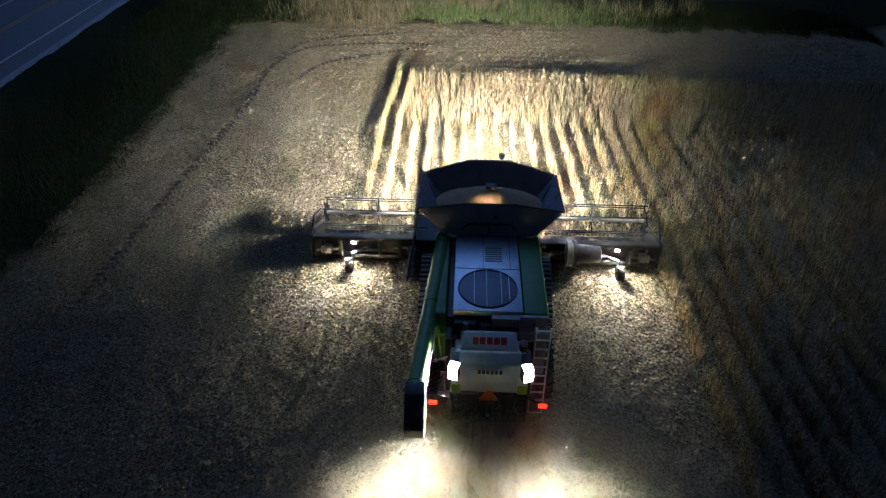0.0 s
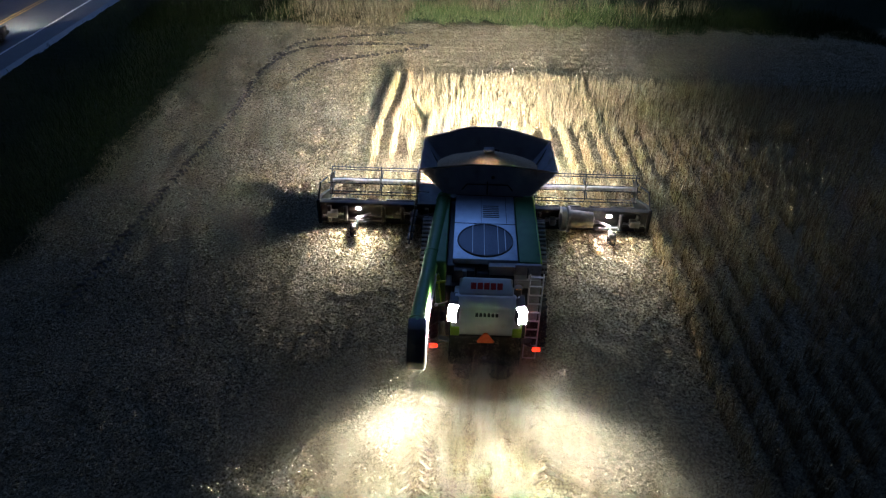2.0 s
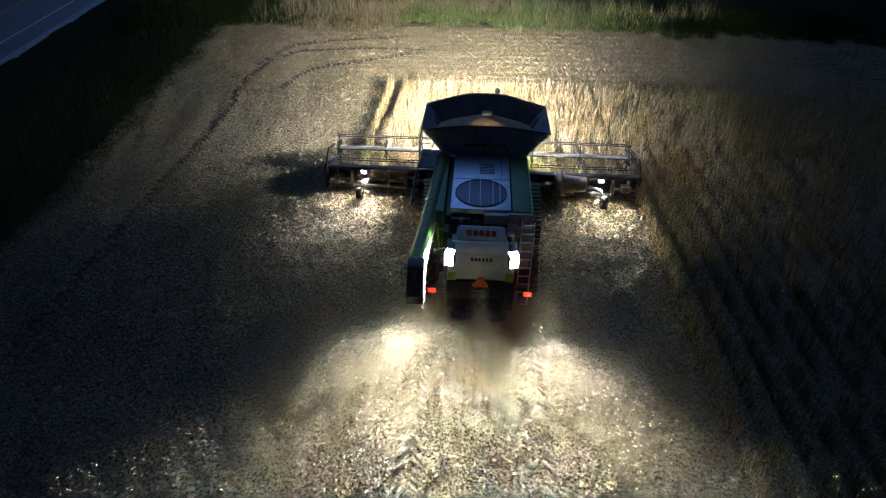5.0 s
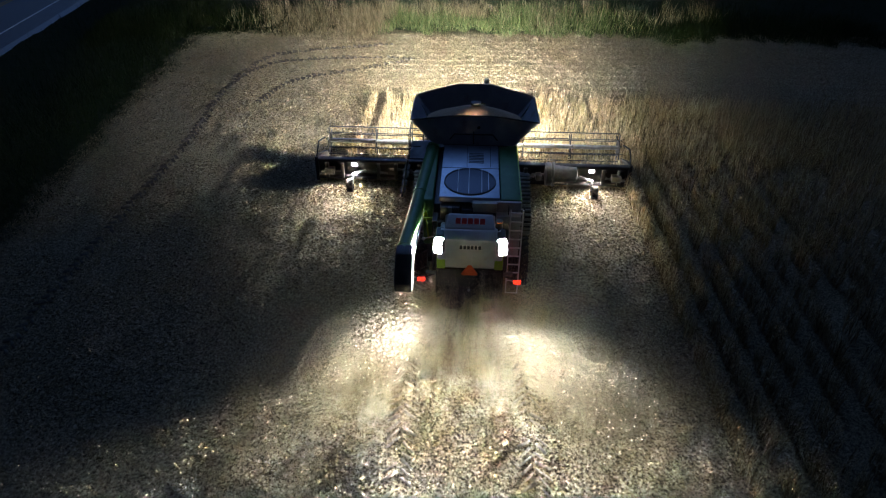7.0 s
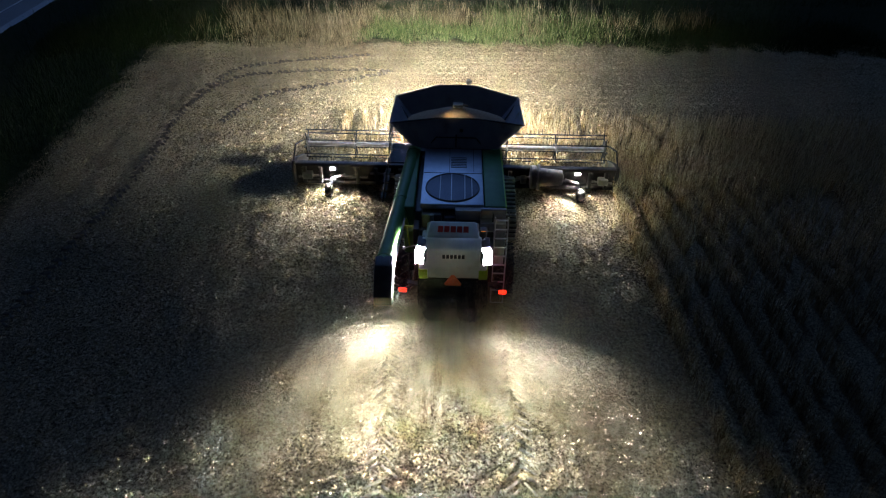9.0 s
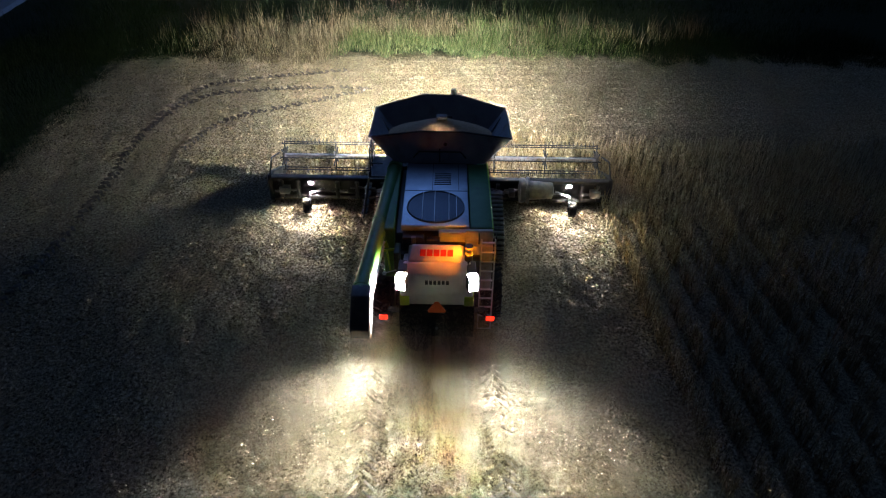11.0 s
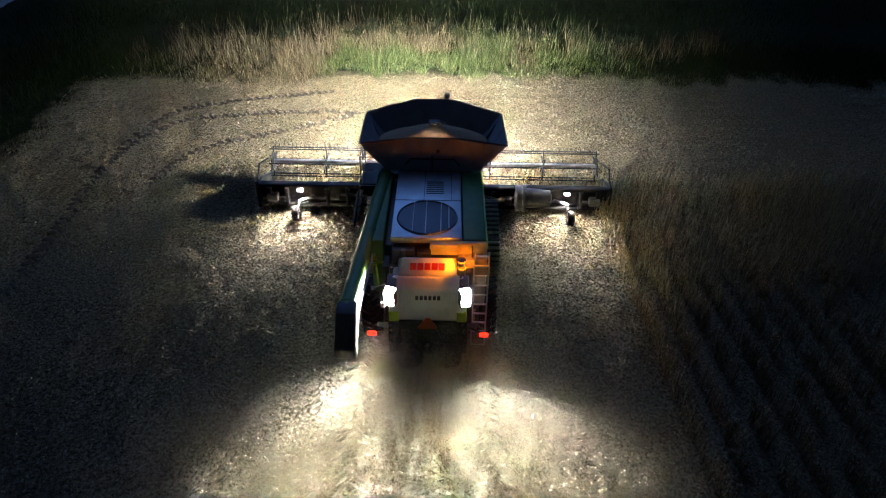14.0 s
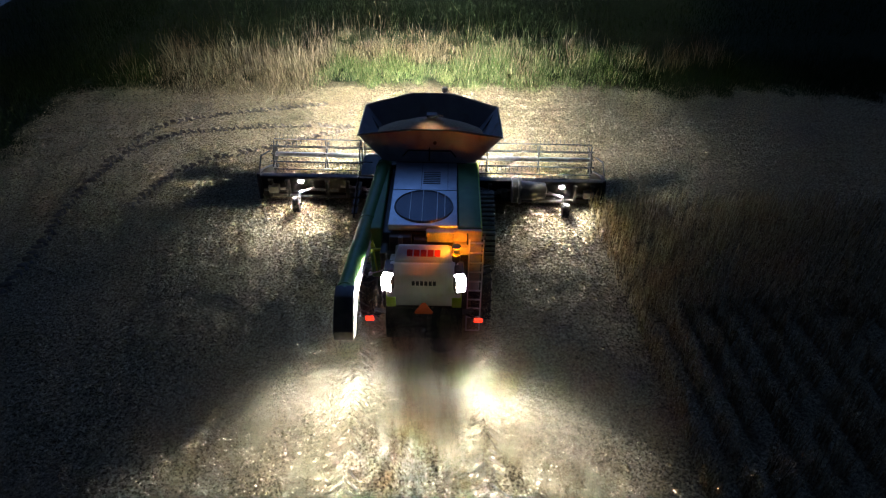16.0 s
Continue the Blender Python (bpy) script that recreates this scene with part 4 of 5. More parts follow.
def unloader():
    """The unloading auger folded back along the left side, with its boxed rubber spout."""
    bm = bmesh.new()
    rod(bm, (-1.32, -3.0, 3.18), (-1.72, -8.75, 3.12), 0.205, n=24)
    tube = part("unloading_auger", bm, GREEN, harvester, "long dark green unloading auger tube")
    for u in (0.02, 0.50, 0.97):
        a = Vector((-1.32, -3.0, 3.18)).lerp(Vector((-1.72, -8.75, 3.12)), u)
        d = Vector((-0.40, -5.75, -0.06)).normalized()
        bm = bmesh.new()
        rod(bm, a - d * 0.04, a + d * 0.04, 0.225, n=24)
        part("flange", bm, GREEN, tube)
    bm = bmesh.new()
    rod(bm, (-1.33, -2.95, 3.18), (-1.25, -2.2, 2.4), 0.21, n=20)
    part("elbow", bm, GREEN, tube)
    spout = bmesh.new()
    prism(spout, [(-8.70, 3.33), (-8.66, 2.92), (-9.32, 2.32), (-9.50, 2.40), (-9.56, 2.70), (-9.02, 3.26)], "x", -1.92, -1.48, 0.03)
    spout = part("spout", spout, DARK, tube, "boxed black rubber spout")
    bm = bmesh.new()
    prism(bm, [(-8.72, 3.25), (-8.70, 3.0), (-9.33, 2.40), (-9.46, 2.46), (-9.50, 2.68), (-9.02, 3.19)], "x", -1.476, -1.462, 0.004)
    part("spout_side", bm, GREY, spout, "pale inner side plate")
    for dz in (0.0, 0.12):
        bm = bmesh.new()
        rod(bm, (-1.50, -8.9, 3.0 + dz * 0.4), (-1.36, -6.7, 2.98 + dz), 0.018)
        part("hydraulic_line", bm, STEEL, tube)
    # lime carrying bracket and its strut
    bm = bmesh.new()
    plate(bm, [(-1.40, -6.75, 2.95), (-1.30, -6.72, 3.14), (-1.24, -6.74, 2.92)], 0.03)
    plate(bm, [(-1.40, -6.75, 2.88), (-1.02, -6.72, 2.90), (-1.02, -6.72, 2.84), (-1.40, -6.75, 2.80)], 0.03)
    rod(bm, (-1.30, -6.74, 2.85), (-1.22, -6.8, 2.2), 0.025)
    part("auger_rest", bm, LIME, harvester, "lime green auger rest")
    bm = bmesh.new()
    bmesh.ops.create_icosphere(bm, subdivisions=2, radius=0.05, matrix=Matrix.Translation((-1.33, -7.3, 2.55)))
    rod(bm, (-1.33, -7.3, 2.55), (-1.05, -7.1, 2.5), 0.015)
    part("mirror_ball", bm, ALU, harvester)


unloader()


def ladder():
    top, low = Vector((0, -6.80, 3.28)), Vector((0, -7.02, 0.72))
    obs = []
    for x in (1.11, 1.46):
        bm = bmesh.new()
        rod(bm, (x, top.y, top.z), (x, low.y, low.z), 0.02, n=8)
        obs.append(part("ladder_rail", bm, ALU, harvester, "pale aluminium ladder rail"))
    for i in range(9):
        p = top.lerp(low, (i + 0.35) / 9)
        bm = bmesh.new()
        box(bm, (1.11, p.y - 0.02, p.z - 0.015), (1.46, p.y + 0.02, p.z + 0.015), 0.005)
        part("rung", bm, ALU, obs[0], "pale rung")
    bm = bmesh.new()
    pipe(bm, [(1.11, -7.0, 0.74), (1.11, -7.03, 0.45), (1.46, -7.03, 0.45), (1.46, -7.0, 0.74)], 0.017)
    part("lower_step", bm, ALU, harvester, "hinged lower step")
    for x, h in ((1.06, 3.25), (1.50, 3.2)):
        bm = bmesh.new()
        pipe(bm, [(x, -6.45, 2.4), (x, -6.62, 2.75), (x, -6.6, h), (x, -6.42, h)], 0.018)
        part("grab_rail", bm, DARK, harvester)


ladder()


def beacon():
    """An amber beacon beside the hood cap: the lamp rises out of a dark cup on a post; its lid closes the cup."""
    stand = bmesh.new()
    rod(stand, (0.78, -7.22, 2.6), (0.78, -7.22, 2.95), 0.03)
    lathe(stand, [(2.95, 0.03), (2.96, 0.104), (3.15, 0.104), (3.15, 0.094), (2.975, 0.094), (2.97, 0.01)], (0.78, -7.22, 0), "z", 20)
    stand = part("beacon", stand, DARK, harvester, "amber warning beacon on a short post")
    bm = bmesh.new()
    lathe(bm, [(0.0, 0.02), (0.0, 0.055), (0.105, 0.055), (0.108, 0.02)], (0, 0, 0), "z", 16)
    rotor = part("beacon_lamp", bm, AMBER_LAMP, stand, "glowing amber lamp", smooth=None)
    rotor.location = (0.78, -7.22, 2.99)
    # the shade that turns with the lamp: open to one side
    bm = bmesh.new()
    for i in range(14):
        a0, a1 = (math.radians(130 + 280 * (i + k) / 14) for k in (0, 1))
        plate(bm, [(0.072 * math.cos(a0), 0.072 * math.sin(a0), 0.0), (0.072 * math.cos(a1), 0.072 * math.sin(a1), 0.0),
                   (0.072 * math.cos(a1), 0.072 * math.sin(a1), 0.112), (0.072 * math.cos(a0), 0.072 * math.sin(a0), 0.112)], 0.004)
    part("shade", bm, STEEL, rotor)
    bm = bmesh.new()
    lathe(bm, [(0.172, 0.02), (0.172, 0.104), (0.180, 0.104), (0.195, 0.03)], (0, 0, 0), "z", 20)
    part("lid", bm, DARK, rotor)
    bm = bmesh.new()
    lathe(bm, [(0.113, 0.02), (0.113, 0.082), (0.140, 0.090), (0.168, 0.084), (0.170, 0.02)], (0, 0, 0), "z", 16)
    part("dome", bm, AMBER_DOME, rotor, "small amber dome")
    return rotor


ROTOR = beacon()


def cab():
    bm = bmesh.new()
    prism(bm, [(-0.9, 1.75), (0.25, 1.75), (0.55, 2.3), (0.35, 3.2), (-0.9, 3.25)], "x", -0.85, 0.85, 0.05)
    shell = part("cab", bm, GLASS, harvester, "dark glazed driver's cab")
    bm = bmesh.new()
    prism(bm, [(-0.95, 3.22), (0.62, 3.18), (0.68, 3.32), (0.4, 3.48), (-0.9, 3.5)], "x", -0.98, 0.98, 0.05)
    roof = part("cab_roof", bm, WHITE, shell, "white cab roof")
    for x in (-0.84, -0.58, -0.32, 0.32, 0.58, 0.84):
        near = abs(x) < 0.4
        lamp(roof, (x, 0.78, 3.25), (x * 1.4, 1, -0.72) if near else (x * 0.28 if x < 0 else x * 0.10, 1, -0.09), (0.16, 0.10), FLOOD_LAMP if near else HEAD_LAMP, 0.09 if near else 0.20 if x < 0 else 0.23, "front_work_light", "bright front work light on the cab roof")
    for s in (-1, 1):
        lamp(roof, (s * 1.08, 0.30, 3.2), (s * 1, 0.75 if s < 0 else 0.45, -0.26 if s < 0 else -0.42), (0.15, 0.1), SIDE_LAMP if s < 0 else FAINT_LAMP, 0.10, "side_work_light", "bright side work light", 0.32)
    bm = bmesh.new()
    prism(bm, [(-1.6, 1.2), (-1.4, 0.9), (0.1, 0.35), (0.1, 1.0), (-1.2, 1.8)], "x", -0.75, 0.75, 0.03)
    part("feeder_house", bm, GREY, harvester, "grey feeder house")
    # access platform with rails and a swung-out ladder on the left
    bm = bmesh.new()
    box(bm, (-2.35, -1.15, 1.72), (-0.88, 0.25, 1.78), 0.01)
    deck = part("platform", bm, DARK, harvester, "dark cab platform")
    for y in (-1.1, -0.45, 0.2):
        bm = bmesh.new()
        rod(bm, (-2.32, y, 1.75), (-2.32, y, 2.72), 0.022)
        part("post", bm, DARK, deck)
    for z in (2.25, 2.72):
        bm = bmesh.new()
        pipe(bm, [(-1.9, -1.12, z), (-2.32, -1.1, z), (-2.32, 0.2, z), (-1.5, 0.25, z)], 0.022)
        part("handrail", bm, DARK, deck)
    for y in (-1.35, -1.75):
        bm = bmesh.new()
        pipe(bm, [(-2.36, y + 0.45, 1.8), (-2.48, y + 0.3, 1.1), (-2.6, y + 0.2, 0.35)], 0.035)
        part("ladder_side", bm, DARK, deck)
    for i in range(4):
        bm = bmesh.new()
        z = 0.5 + i * 0.3
        box(bm, (-2.66 + i * 0.06, -1.55 + i * 0.05, z), (-2.48 + i * 0.06, -1.15 + i * 0.05, z + 0.04), 0.01)
        part("tread", bm, DARK, deck)
    for s in (-1, 1):
        bm = bmesh.new()
        pipe(bm, [(s * 0.9, 0.45, 3.0), (s * 1.7, 0.55, 2.9), (s * 1.75, 0.55, 2.3)], 0.02)
        arm = part("mirror_arm", bm, DARK, harvester)
        bm = bmesh.new()
        box(bm, (s * 1.75 - 0.12, 0.50, 2.1), (s * 1.75 + 0.12, 0.58, 2.55), 0.03)
        part("mirror", bm, DARK, arm)


cab()


def track_unit(s):
    """A rubber track: belt round idlers, with cross cleats."""
    outline = []
    for c, r, a0, a1 in (((-3.05, 0.52), 0.50, 90, 270), ((-1.15, 0.52), 0.50, -90, 40), ((-1.75, 0.98), 0.52, 40, 115)):
        for i in range(9):
            a = math.radians(a0 + (a1 - a0) * i / 8)
            outline.append((c[0] + r * math.cos(a), c[1] + r * math.sin(a)))
    lo, hi = sorted((s * 1.42, s * 2.06))
    bm = bmesh.new()
    prism(bm, outline, "x", lo, hi, 0)
    belt = part("track_belt", bm, RUBBER, harvester, "dusty black rubber track")
    pts = [Vector((0, *p)) for p in outline]
    pts.append(pts[0])
    acc, todo = 0.0, 0.0
    for a, b in zip(pts, pts[1:]):
        seg = (b - a).length
        while todo <= acc + seg:
            p = a.lerp(b, (todo - acc) / max(seg, 1e-6))
            d = (b - a).normalized()
            n = Vector((0, d.z, -d.y))
            bm = bmesh.new()
            box(bm, (lo - 0.01, -0.045, -0.02), (hi + 0.01, 0.045, 0.05), 0.008)
            m = Matrix(((1, 0, 0, 0), (0, d.y, n.y, p.y), (0, d.z, n.z, p.z), (0, 0, 0, 1)))
            bmesh.ops.transform(bm, matrix=m, verts=bm.verts[:])
            part("cleat", bm, CLEAT, belt)
            todo += 0.17
        acc += seg
    for y in (-3.05, -2.1, -1.15):
        bm = bmesh.new()
        r = 0.44 if y != -2.1 else 0.3
        lathe(bm, [(s * 1.38, 0.08), (s * 1.40, r), (s * 2.08, r), (s * 2.09, r * 0.7), (s * 2.05, 0.1)], (0, y, 0.5 if y != -2.1 else 0.36), "x", 24)
        part("track_roller", bm, DARK, belt)


for s in (-1, 1):
    track_unit(s)


def tyre(name, parent, place, radius, width, lugs, material=RUBBER, label=""):
    """A tyre with slanted lugs on a dished rim; it turns round x."""
    bm = bmesh.new()
    w = width / 2
    lathe(bm, [(-w * 0.8, radius * 0.55), (-w, radius * 0.75), (-w * 0.9, radius * 0.93), (-w * 0.5, radius * 0.97), (w * 0.5, radius * 0.97), (w * 0.9, radius * 0.93), (w, radius * 0.75), (w * 0.8, radius * 0.55)], (0, 0, 0), "x", 32)
    wheel = part(name, bm, material, parent, label)
    wheel.location = place
    bm = bmesh.new()
    lathe(bm, [(-w * 0.75, radius * 0.2), (-w * 0.7, radius * 0.56), (w * 0.7, radius * 0.56), (w * 0.75, radius * 0.2)], (0, 0, 0), "x", 24)
    part("rim", bm, GREY, wheel)
    tmp = box(bmesh.new(), (-w * 0.55, -radius * 0.045, 0), (w * 0.55, radius * 0.045, radius * 0.075), 0)
    block = finish(tmp, "lug", material)
    for i in range(lugs):
        for side in (-1, 1):
            lug = part("lug", block, None, wheel)
            lug.matrix_local = Matrix.Rotation(2 * math.pi * (i + 0.25 * side) / lugs, 4, "X") @ Matrix.Translation((side * w * 0.5, 0, radius * 0.95)) @ Matrix.Rotation(side * 0.6, 4, "Z")
    return wheel


REAR_WHEELS = [tyre("rear_wheel", harvester, (s * 1.55, -5.75, 0.74), 0.76, 0.52, 16, label="black lugged rear tyre") for s in (-1, 1)]
bm = bmesh.new()
box(bm, (-1.4, -5.85, 0.62), (1.4, -5.65, 0.86), 0.02)
part("rear_axle", bm, DARK, harvester)

# ---- the header ----
header = tagged(new("header"), "wide grey cutting header with a turning reel and lamps", "harvester header")


def cutter():
    bm = bmesh.new()
    prism(bm, [(0.0, 0.22), (0.22, 0.2), (0.24, 0.95), (0.14, 1.06), (0.0, 1.04)], "x", -6.05, 6.05, 0.02)
    back = part("back_wall", bm, DARK, header, "dark sheet back wall of the header")
    bm = bmesh.new()
    box(bm, (-6.0, -0.16, 0.96), (6.0, 0.03, 1.10), 0.03)
    part("top_beam", bm, DARK, back, "dark top beam")
    bm = bmesh.new()
    box(bm, (-6.0, -0.14, 0.22), (6.0, 0.02, 0.38), 0.03)
    part("lower_beam", bm, DARK, back)
    bm = bmesh.new()
    plate(bm, [(-6.0, 0.2, 0.24), (6.0, 0.2, 0.24), (6.0, 1.72, 0.09), (-6.0, 1.72, 0.09)], 0.03)
    part("draper_belt", bm, RUBBER, header, "dark draper belt")
    bm = bmesh.new()
    box(bm, (-6.0, 1.68, 0.05), (6.0, 1.8, 0.09), 0.01)
    part("cutter_bar", bm, STEEL, header, "steel cutter bar")
    for s in (-1, 1):
        bm = bmesh.new()
        lo, hi = sorted((s * 6.0, s * 6.14))
        prism(bm, [(-0.12, 0.12), (2.3, 0.06), (2.45, 0.14), (1.6, 0.55), (0.5, 1.0), (-0.05, 1.12), (-0.12, 0.9)], "x", lo, hi, 0.03)
        end = part("end_divider", bm, DARK, header, "dark end divider sheet")
        bm = bmesh.new()
        pipe(bm, [(s * 6.06, 0.0, 1.1), (s * 6.06, 0.55, 1.5), (s * 6.0, 1.4, 1.25)], 0.03)
        part("reel_arm", bm, DARK, end)
        lamp(header, (s * 4.55, -0.24, 0.98), (s * 0.1, -1, -1.5), (0.17, 0.12), HEADER_LAMP, 0.09, "header_light", "bright white light on the header's back", 0.012)
        # gauge wheel on its arm
        bm = bmesh.new()
        pipe(bm, [(s * 4.15, -0.1, 0.62), (s * 4.6, -0.42, 0.62), (s * 4.62, -0.62, 0.3)], 0.045)
        part("wheel_arm", bm, STEEL, header, "bright gauge wheel arm")
        for x0, x1, z0, z1 in ((3.3, 4.3, 0.55, 0.62), (2.3, 3.2, 0.7, 0.75), (1.2, 2.2, 0.5, 0.58), (5.1, 5.9, 0.6, 0.55)):
            bm = bmesh.new()
            rod(bm, (s * x0, -0.16, z0), (s * x1, -0.2, z1), 0.04, n=12)
            part("drive_shaft", bm, GREY, back)
        for x in (1.1, 2.0, 2.9, 3.6, 5.0, 5.6):
            bm = bmesh.new()
            box(bm, (min(s * x, s * (x + 0.12)), -0.26, 0.3), (max(s * x, s * (x + 0.12)), 0.0, 0.98), 0.02)
            part("brace", bm, DARK, back)
        for k in range(6):
            bm = bmesh.new()
            pipe(bm, [(s * (1.0 + 0.1 * k), -0.3, 0.95), (s * (1.5 + 0.15 * k), -0.42 + 0.03 * k, 0.72), (s * (2.3 + 0.12 * k), -0.2, 0.55 + 0.05 * k)], 0.018, 6)
            part("hose", bm, STEEL, back, "pale hydraulic hose")
        for x, w in ((1.35, 0.3), (2.45, 0.22), (5.35, 0.36)):
            bm = bmesh.new()
            box(bm, (min(s * x, s * (x + w)), -0.36, 0.52), (max(s * x, s * (x + w)), -0.1, 0.78), 0.03)
            part("gearbox", bm, GREY, back, "dusty grey gearbox")
    # drive drum on the right
    bm = bmesh.new()
    lathe(bm, [(2.78, 0.1), (2.80, 0.44), (2.98, 0.44), (3.0, 0.36), (3.02, 0.36), (3.04, 0.47), (3.12, 0.47), (3.13, 0.3)], (0, -0.42, 0.88), "x", 32)
    drum = part("drive_pulley", bm, GREY, header, "grey drive pulley with guard")
    bm = bmesh.new()
    lathe(bm, [(3.12, 0.33), (3.2, 0.34), (3.95, 0.28), (4.0, 0.12)], (0, -0.42, 0.88), "x", 28)
    part("drum", bm, GREY, drum, "grey tapered drum")


cutter()
GAUGE_WHEELS = [tyre("gauge_wheel", header, (s * 4.7, -0.66, 0.27), 0.27, 0.24, 10, label="small grey gauge wheel") for s in (-1, 1)]
GAUGE_WHEELS += [tyre("gauge_wheel", header, (s * 2.15, -0.5, 0.25), 0.25, 0.2, 10) for s in (-1, 1)]


def reel():
    """The pick-up reel: a tube with spiders, bats and spring tines; it turns round x."""
    bm = bmesh.new()
    rod(bm, (-5.85, 0, 0), (5.85, 0, 0), 0.085, n=16)
    tube = part("reel", bm, STEEL, header, "turning reel with bats and tines")
    tube.location = (0, 1.42, 1.12)
    for x in (-5.8, -3.9, -2.0, 0.0, 2.0, 3.9, 5.8):
        if abs(x) > 5:
            bm = bmesh.new()
            lathe(bm, [(x - 0.02, 0.30), (x - 0.02, 0.33), (x + 0.02, 0.33), (x + 0.02, 0.30)], (0, 0, 0), "x", 24)
            part("end_ring", bm, DARK, tube)
        for k in range(6):
            bm = box(bmesh.new(), (x - 0.02, -0.025, 0.05), (x + 0.02, 0.025, 0.55), 0)
            bmesh.ops.transform(bm, matrix=Matrix.Rotation(k * math.pi / 3, 4, "X"), verts=bm.verts[:])
            part("spider_arm", bm, DARK, tube)
    for k in range(6):
        a = k * math.pi / 3
        c, s = 0.55 * math.cos(a), 0.55 * math.sin(a)
        bm = bmesh.new()
        rod(bm, (-5.85, c, s), (5.85, c, s), 0.022, n=8)
        bat = part("bat", bm, DARK, tube)
        out = Vector((0, math.cos(a - 0.5), math.sin(a - 0.5)))
        bm = bmesh.new()
        for i in range(78):
            x = -5.8 + i * 0.15
            rod(bm, (x, c, s), Vector((x, c, s)) + out * 0.22, 0.011, 0.007, n=3, cap=False)
        tagged(part("tine_strip", bm, DARK, bat, "row of spring tines"), kind="stuff")
    return tube


REEL = reel()


# ---- chaff and dust thrown out behind, in pieces that drift with the machine ----
def chaff(name, turn, width, reach, lift, count, seed, label, flake=0.0115):
    """A sector of the plume of dust and fine chaff that leaves the spreader, turned from straight back; its space is the harvester's."""
    rng = np.random.default_rng(seed)
    r = 0.95 + (reach - 0.95) * rng.beta(1.7, 1.75, count)
    a = np.radians(turn + rng.normal(0, width, count))
    f = (r - 0.95) / (reach - 0.95)
    # wisps: drawn out along the throw, curled and torn across it
    u, w = a * 5.0 + 30, r * 0.55 + seed * 3.1
    curl = 1.2 * smooth_noise(u * 0.9, w * 1.4, 0.45, seed) + 0.5 * smooth_noise(u * 1.9, w * 2.6, 0.4, seed + 5)
    wisp = (0.50 * smooth_noise(u * 1.6 + curl, w * 0.7 + 0.6 * curl, 0.45, seed + 1) + 0.32 * smooth_noise(u * 3.2 + 1.5 * curl, w * 1.3 + curl, 0.45, seed + 2)
            + 0.18 * smooth_noise(u * 6.5 + 2.0 * curl, w * 2.4 + curl, 0.45, seed + 3))
    keep = np.clip((wisp - 0.30) / 0.36, 0.03, 1) ** 1.5 > rng.random(count)
    r, a, u, w, f, curl = r[keep], a[keep], u[keep], w[keep], f[keep], curl[keep]
    m = len(r)
    top = lift * (1.15 - 0.6 * f + 1.1 * f * (1 - f)) * (0.6 + 0.8 * smooth_noise(u * 1.3 + curl, w * 2.2, 0.5, seed + 4))
    z = 0.05 + 0.45 * (1 - f) ** 2 + top * np.abs(rng.normal(0, 0.5, m))
    x, y = np.sin(a) * r, -6.6 - np.cos(a) * r
    tv = np.array([(-0.5, -0.3, 0), (0.5, -0.3, 0.0), (0, 0.6, 0.3)], float)
    size = flake * rng.uniform(0.5, 1.2, (m, 1)) * np.ones((1, 3))
    v, faces = scatter(tv, np.array([(0, 1, 2)]), np.stack([x, y, z], 1), rng.uniform(0, 6.28, m), size, rng.normal(0, 1.5, (m, 2)))
    ob = new(name, fast_mesh(name, v, faces, CHAFF))
    return tagged(ob, label, "chaff cloud", "chaff clouds behind the harvester", "stuff")


CLOUDS = []
for i, (turn, width, reach, lift, count) in enumerate([
        (-40, 4.5, 8.8, 0.9, 202500), (-31, 5.0, 8.0, 0.9, 162000), (-19, 5.5, 6.2, 0.85, 127500), (-6, 5.5, 5.4, 0.8, 112500),
        (7, 5.5, 5.4, 0.8, 112500), (20, 5.5, 6.2, 0.85, 127500), (32, 5.0, 8.0, 0.9, 162000), (40, 4.5, 8.8, 0.9, 202500)]):
    CLOUDS.append(chaff("chaff_cloud", turn, width, reach, lift, count, 70 + 7 * i, "pale tan chaff streaming from the spreader"))
CLOUDS.append(chaff("dust_haze", -54, 9, 8.0, 1.3, 110000, 140, "thin dust haze drifting beside the chaff", 0.012))
CLOUDS.append(chaff("dust_haze", 54, 9, 8.0, 1.3, 110000, 150, "thin dust haze drifting beside the chaff", 0.012))


def dust_veil(k, layers):
    """One billowing layer of the dust fan; its space is the harvester's."""
    us, angles = np.linspace(0, 1, 46), np.radians(np.linspace(-76, 76, 84))
    u, a = np.meshgrid(us, angles)
    e = np.clip((np.abs(a) - 0.15) / 0.47, 0, 1)
    r = 0.9 + u * (1.06 * (4.6 + 3.6 * e * e * (3 - 2 * e)) - 0.9)
    share = (k + 0.5) / layers
    z = 0.10 + share * (0.75 + 0.75 * np.sin(np.clip(u ** 1.2, 0, 1) * math.pi)) * (0.75 + 0.5 * smooth_noise(a * 3 + 20 + k, r * 0.6 + 3 * k, 1.2, 90 + k))
    z = z + 0.04 * (smooth_noise(a * 9 + 50, r + 7 * k, 0.5, 120 + k) - 0.5) * (0.3 + u)
    v = np.stack([np.sin(a) * r, -6.6 - np.cos(a) * r, np.maximum(z, 0.07)], -1).reshape(-1, 3)
    n = len(us)
    i, j = np.meshgrid(np.arange(n - 1), np.arange(len(angles) - 1))
    c = (j * n + i).ravel()
    me = fast_mesh("dust_cloud", v, np.stack([c, c + 1, c + n + 1, c + n], 1), DUST)
    me.shade_smooth()
    return tagged(new("dust_cloud", me), "billowing tan dust blown out behind the machine", "dust cloud", "dust clouds behind the harvester", "stuff")


for k in range(3):
    CLOUDS.append(dust_veil(k, 3))


